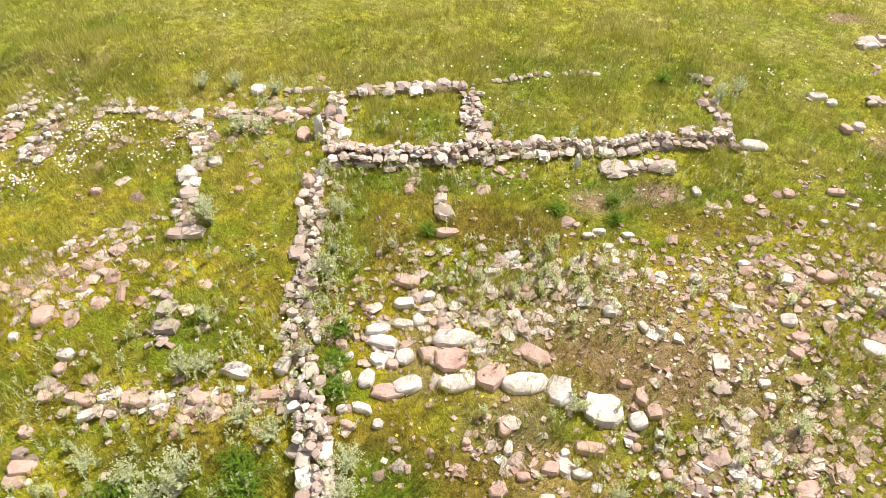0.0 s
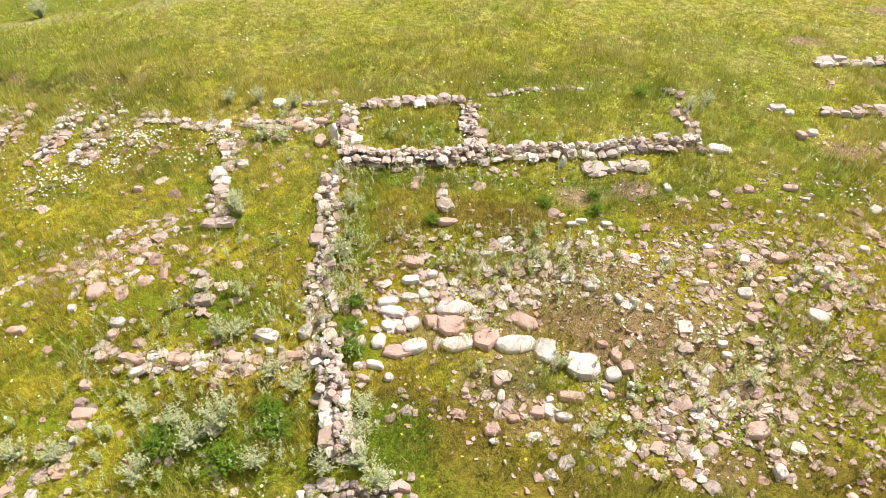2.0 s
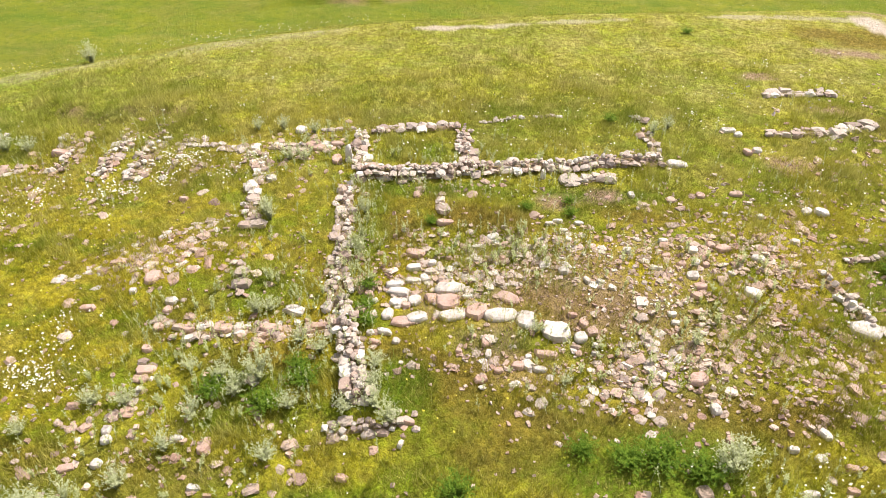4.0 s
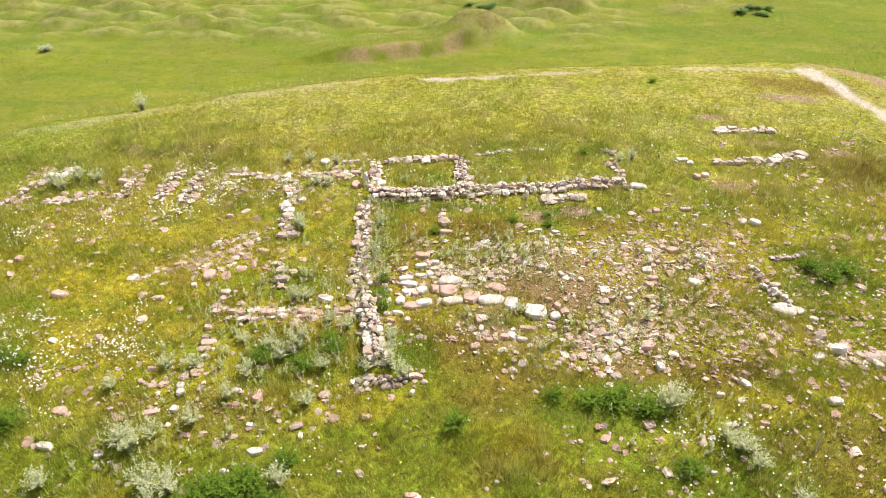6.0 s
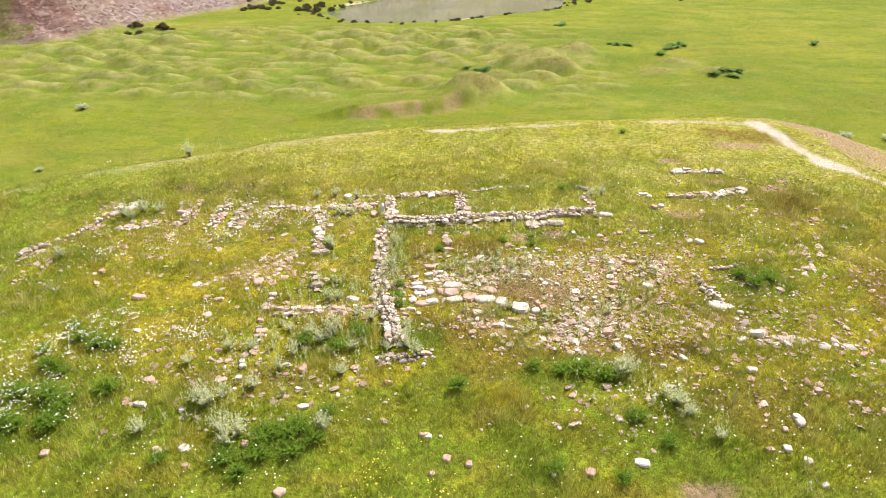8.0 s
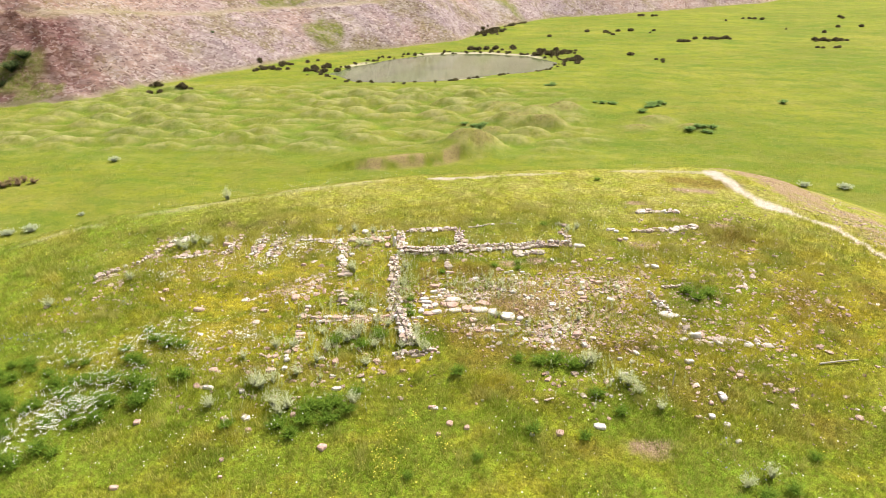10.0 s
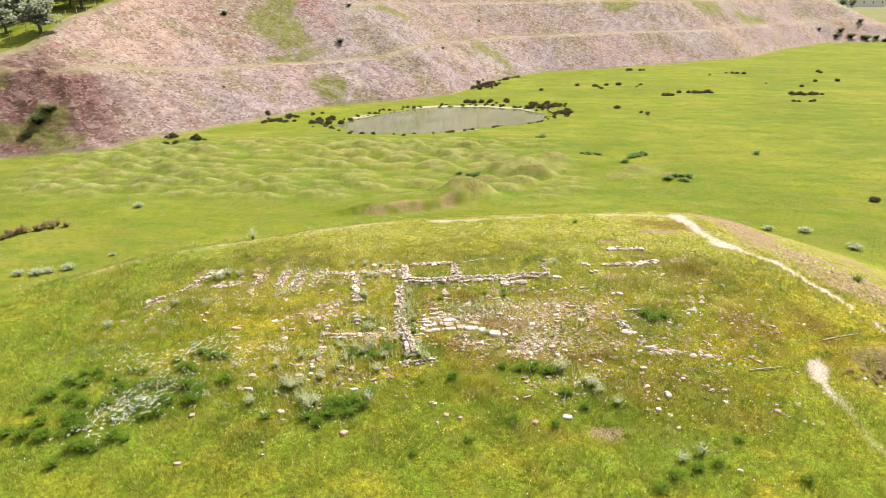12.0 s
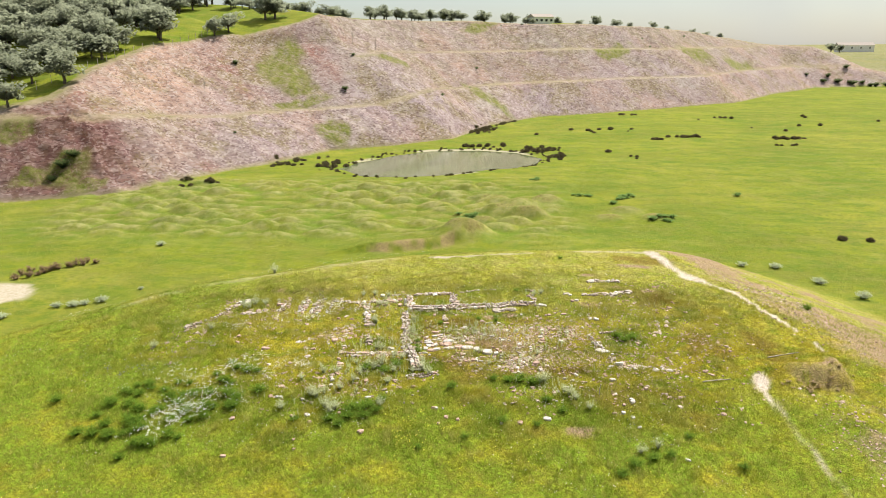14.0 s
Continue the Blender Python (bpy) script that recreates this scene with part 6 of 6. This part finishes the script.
def tree_model(seed):
    """A holm oak: forked trunk, limbs, and a broad broken crown of leaf clumps."""
    r = np.random.default_rng(seed)
    tall, wide = r.uniform(4.6, 5.8), r.uniform(2.8, 3.6)
    bm = bmesh.new()

    def limb(a, b, ra, rb):
        d = (b - a).normalized()
        u = d.orthogonal().normalized()
        w = d.cross(u)
        rings = []
        for p, rad in ((a, ra), (a.lerp(b, 0.5) + Vector(r.normal(0, 0.06, 3)), (ra + rb) / 2), (b, rb)):
            rings.append([bm.verts.new(p + (u * math.cos(t) + w * math.sin(t)) * rad) for t in (k * math.tau / 6 for k in range(6))])
        for lo, hi in zip(rings[:-1], rings[1:]):
            for k in range(6):
                bm.faces.new((lo[k], lo[(k + 1) % 6], hi[(k + 1) % 6], hi[k]))

    fork = Vector((0, 0, tall * 0.28))
    limb(Vector((0, 0, -0.3)), fork, 0.28, 0.2)
    ends = []
    for k in range(5):
        a = k * 1.257 + r.uniform(-0.4, 0.4)
        end = Vector((math.cos(a) * wide * 0.6, math.sin(a) * wide * 0.6, tall * r.uniform(0.4, 0.7)))
        limb(fork, end, 0.14, 0.05)
        ends.append(np.array(end))
    me = bpy.data.meshes.new("trunk")
    bm.to_mesh(me)
    bm.free()
    me.materials.append(M_BARK)
    root = tagged(new("oak_tree"), "dark grey-green holm oak with a broad broken crown", "tree", "oaks on the hillside")
    part("trunk", me, root, "forked grey trunk")
    centres = [e + r.normal(0, 0.25, 3) for e in ends] + [np.array((r.normal(0, 0.5) * wide * 0.5, r.normal(0, 0.5) * wide * 0.5, tall * r.uniform(0.34, 0.86))) for _ in range(14)]
    pts = []
    for c in centres:
        n = 64
        d = r.normal(0, 1, (n, 3))
        d /= np.linalg.norm(d, axis=1)[:, None]
        pts.append(c + d * (r.uniform(0.55, 1.0, n)[:, None] * r.uniform(0.8, 1.35)) * (1.15, 1.15, 0.8))
    p = np.concatenate(pts)
    n = len(p)
    a, s = r.uniform(0, 6.3, n), r.uniform(0.16, 0.32, n)
    e1 = np.stack([np.cos(a), np.sin(a), r.normal(0, 0.5, n)], 1) * s[:, None]
    e2 = np.stack([-np.sin(a), np.cos(a), r.normal(0, 0.5, n)], 1) * s[:, None]
    v = np.stack([p - e1, p + e2 * 0.8, p + e1, p - e2 * 0.8], 1).reshape(-1, 3)
    part("crown", mesh_from("crown", v, np.arange(4 * n).reshape(-1, 4), M_OAK), root, "dense small dark leaves")
    return root


def hill_trees():
    r = np.random.default_rng(131)
    models = [tree_model(140 + k) for k in range(4)]
    places = [(-75, 86.3, 1.15), (-79, 74.5, 0.8), (-76, 104, 1.15), (-76.5, 112.6, 1.25), (-71, 123.7, 1.35), (-72.5, 125.5, 1.2), (-62.5, 136.3, 0.85), (-60.6, 141.9, 1.15), (-54.7, 156.7, 1.35), (-52.3, 158, 1.2)]
    # the wood stays back from the rim of the cutting
    while len(places) < 235:
        x, y = r.uniform(-150, -74), r.uniform(86, 205)
        if x > -0.64 * (y + 49) - 9 and x < np.interp(y, (86, 95, 104, 118, 124, 130, 150, 175, 205), (-79, -78, -77, -76.5, -74, -77, -79, -77, -80)) - 3 * r.random() and all((x - a) ** 2 + (y - b) ** 2 > 7.5 for a, b, _ in places):
            places.append((x, y, r.uniform(0.85, 1.35)))
    # a loose row along the skyline
    rim = [(-74, 172), (-58, 180), (-48, 186), (-38, 196), (-24, 220), (-14, 232), (8, 250), (30, 268), (56, 288)]
    for (ax, ay), (bx, by), n in zip(rim[:-1], rim[1:], (9, 6, 7, 7, 6, 11, 9, 5)):
        for _ in range(n):
            f = r.random()
            places.append((ax + f * (bx - ax) + r.normal(0, 2.5), ay + f * (by - ay) + r.normal(0, 3.5) + 4, r.uniform(0.5, 0.95)))
    for x, y, s in ((70, 292, 0.7), (78, 300, 0.55), (92, 312, 0.7), (100, 318, 0.5), (118, 336, 0.6), (60, 287, 0.85), (300, 560, 1.4), (310, 566, 1.4), (128, 345, 0.6), (138, 352, 0.6)):
        places.append((x, y, s))
    far_strew(models, places, (0.85, 1.15))
    low = [plant("dark_scrub", "small dark scrub bush on the quarry slope", "shrub", "quarry scrub", 150 + k, 1400, 1.5, 1.2, 0.2, M_DARK_LEAF) for k in range(2)]
    spots = [(-65.5, 65.2, 1.4), (-64.5, 67, 1.2), (-66.5, 63.5, 0.9), (-30, 137, 1.0), (-56, 131, 0.9), (188, 336, 1.8), (192, 340, 1.6), (205, 348, 1.8), (180, 338, 1.2)]
    for _ in range(16):
        x, y = r.uniform(-60, 150), 0
        fx, fy = np.interp(x, [p[0] for p in FOOT], [p[1] for p in FOOT]), r.uniform(4, 52)
        spots.append((x - 0.73 * fy, fx + 0.68 * fy, r.uniform(0.3, 0.7)))
    for k in range(26):
        spots.append((196 + k * 4.2 + r.normal(0, 1), 337 + r.normal(0, 1.5), r.uniform(1.3, 2.3)))
    far_strew(low, spots)


hill_trees()


def wood_material():
    n = Nodes("weathered_wood", 0.85)
    return n.done(n.ramp(n.noise(4, 5, 0.7, stretch=(1, 6, 6)), [(0.35, (0.36, 0.30, 0.24)), (0.65, (0.58, 0.52, 0.45))]), n.noise(20, 4, 0.6), 0.4, 0.02)


M_WOOD = wood_material()


def bare_sapling(seed):
    """A thin leafless young tree with a few upright twigs."""
    r = np.random.default_rng(seed)
    tall = r.uniform(3.6, 4.6)
    root = tagged(new("bare_sapling"), "thin leafless sapling standing on the quarry slope", "tree", "saplings on the slope")

    def rod(name, a, b, ra, rb):
        d = (b - a).normalized()
        u = d.orthogonal().normalized()
        w = d.cross(u)
        v = [tuple(p + (u * math.cos(t) + w * math.sin(t)) * q) for p, q in ((a, ra), (b, rb)) for t in (k * math.tau / 5 for k in range(5))]
        part(name, mesh_from(name, v, [(k, (k + 1) % 5, 5 + (k + 1) % 5, 5 + k) for k in range(5)], M_WOOD), root)

    rod("trunk", Vector((0, 0, -0.3)), Vector((r.normal(0, 0.15), r.normal(0, 0.15), tall)), 0.07, 0.02)
    for k in range(9):
        z, a = tall * r.uniform(0.35, 0.9), k * 2.4
        foot = Vector((0, 0, z))
        rod("branch", foot, foot + Vector((math.cos(a) * 0.7, math.sin(a) * 0.7, r.uniform(0.6, 1.2))), 0.03, 0.012)
    return root


for seed, x, y in ((201, -37.3, 155.8), (202, -30.9, 159.2), (203, -25.4, 167.0), (204, -57, 110.5)):
    bare_sapling(seed).location = (x, y, float(terrain(np.array([x]), np.array([y]))[0][0]))


# ---- made things ----


def pole_mesh(name, long, rad, material, sides=8):
    """A slightly bent tapered pole along x."""
    v, f, n = [], [], 7
    for i in range(n):
        t = i / (n - 1)
        r = rad * (1 - 0.3 * t) * rng.uniform(0.92, 1.08)
        for k in range(sides):
            a = k * math.tau / sides
            v.append((t * long, math.cos(a) * r + 0.03 * math.sin(t * 3), math.sin(a) * r))
    for i in range(n - 1):
        for k in range(sides):
            f.append((i * sides + k, i * sides + (k + 1) % sides, (i + 1) * sides + (k + 1) % sides, (i + 1) * sides + k))
    me = bpy.data.meshes.new(name)
    me.from_pydata(v, [], f + [tuple(range(sides))[::-1], tuple((n - 1) * sides + k for k in range(sides))])
    me.materials.append(material)
    return me


def lying_pole(ax, ay, bx, by, rad):
    za, zb = height(ax, ay) + 0.06, height(bx, by) + 0.06
    d = Vector((bx - ax, by - ay, zb - za))
    ob = tagged(new("wooden_pole", pole_mesh("wooden_pole", d.length, rad, M_WOOD)), "bleached wooden pole lying in the grass", "pole", "fallen poles")
    ob.matrix_world = Matrix.Translation((ax, ay, za)) @ d.to_track_quat("X", "Z").to_matrix().to_4x4()


lying_pole(13.6, -13.5, 15.2, -13.2, 0.036)
lying_pole(18.2, -10.7, 20.4, -9.8, 0.038)
stake = tagged(new("wooden_stake", pole_mesh("wooden_stake", 0.7, 0.026, M_WOOD)), "short weathered wooden stake stuck upright in the grass", "stake")
stake.matrix_world = pose(7.7, -15.0, height(7.7, -15.0) - 0.1, 0, -86, 20)


def fence():
    line = [(-88, 76), (-81, 81.5), (-76.2, 90), (-74.4, 98), (-73.4, 105), (-71.4, 113), (-68, 121), (-65.5, 130), (-64, 140)]
    n = 24
    pts = [along(line, length(line) * i / (n - 1))[:2] for i in range(n)]
    zs, _ = terrain(np.array([p[0] for p in pts]), np.array([p[1] for p in pts]))
    root = tagged(new("wire_fence"), "thin post and wire fence along the quarry rim", "fence")
    root.location = (*pts[0], zs[0])
    bpy.context.view_layer.update()
    me = pole_mesh("post", 1.7, 0.06, M_WOOD, 6)
    for (x, y), z in zip(pts, zs):
        ob = part("post", me, root)
        ob.matrix_world = pose(x, y, z - 0.2, 0, -90, 0)
    for h in (0.5, 1.2):
        v, f = [], []
        for i, ((x, y), z) in enumerate(zip(pts, zs)):
            v += [(x, y, z + h), (x, y + 0.015, z + h), (x, y, z + h + 0.02)]
            if i:
                k = 3 * i
                f += [(k - 3 + j, k - 3 + (j + 1) % 3, k + (j + 1) % 3, k + j) for j in range(3)]
        ob = part("wire", mesh_from("wire", np.array(v) - np.array(root.location), f, M_BARK), root)


fence()


def plaster():
    n = Nodes("white_plaster", 0.9)
    return n.done(n.ramp(n.noise(0.8, 4, 0.6), [(0.3, (0.68, 0.66, 0.62)), (0.7, (0.8, 0.79, 0.76))]))


M_PLASTER = plaster()
M_TILE = tinted_stone("clay_roof", [(0.3, (0.36, 0.30, 0.27)), (0.7, (0.46, 0.40, 0.36))])
M_DARK = tinted_stone("dark_opening", [(0.3, (0.03, 0.03, 0.035)), (0.7, (0.05, 0.05, 0.055))])


def box(name, x0, x1, y0, y1, z0, z1, material, parent):
    bm = bmesh.new()
    bmesh.ops.create_cube(bm, size=1.0)
    for v in bm.verts:
        v.co = Vector(((x0 + x1) / 2 + v.co.x * (x1 - x0), (y0 + y1) / 2 + v.co.y * (y1 - y0), (z0 + z1) / 2 + v.co.z * (z1 - z0)))
    bmesh.ops.bevel(bm, geom=bm.edges[:], offset=0.03, segments=1, affect="EDGES")
    me = bpy.data.meshes.new(name)
    bm.to_mesh(me)
    bm.free()
    me.materials.append(material)
    return part(name, me, parent)


def farmhouse(x, y, z, long, deep, tall, turn, label):
    root = tagged(new("farmhouse"), label, "house")
    root.matrix_world = pose(x, y, z, 0, 0, turn)
    box("wall", -long / 2, long / 2, -deep / 2, deep / 2, -1.5, tall, M_PLASTER, root)
    v = [(-long / 2 - 0.4, -deep / 2 - 0.4, tall), (long / 2 + 0.4, -deep / 2 - 0.4, tall), (long / 2 + 0.4, deep / 2 + 0.4, tall), (-long / 2 - 0.4, deep / 2 + 0.4, tall), (-long / 2 - 0.4, 0, tall + deep * 0.22),
         (long / 2 + 0.4, 0, tall + deep * 0.22)]
    me = bpy.data.meshes.new("roof")
    me.from_pydata(v, [], [(0, 1, 5, 4), (2, 3, 4, 5), (1, 2, 5), (3, 0, 4), (3, 2, 1, 0)])
    me.materials.append(M_TILE)
    part("roof", me, root)
    for k in range(4):
        cx = -long / 2 + long * (k + 0.5) / 4
        box("window", cx - 0.5, cx + 0.5, -deep / 2 - 0.06, -deep / 2 + 0.05, tall * 0.35, tall * 0.7, M_DARK, root)


farmhouse(33, 266, terrain(np.array([33.0]), np.array([266.0]))[0][0], 9, 6, 2.8, 20, "small white farmhouse among oaks on the hilltop")
farmhouse(360, 640, terrain(np.array([360.0]), np.array([640.0]))[0][0] + 1.5, 30, 12, 4.5, -10, "long white farm building on the horizon")
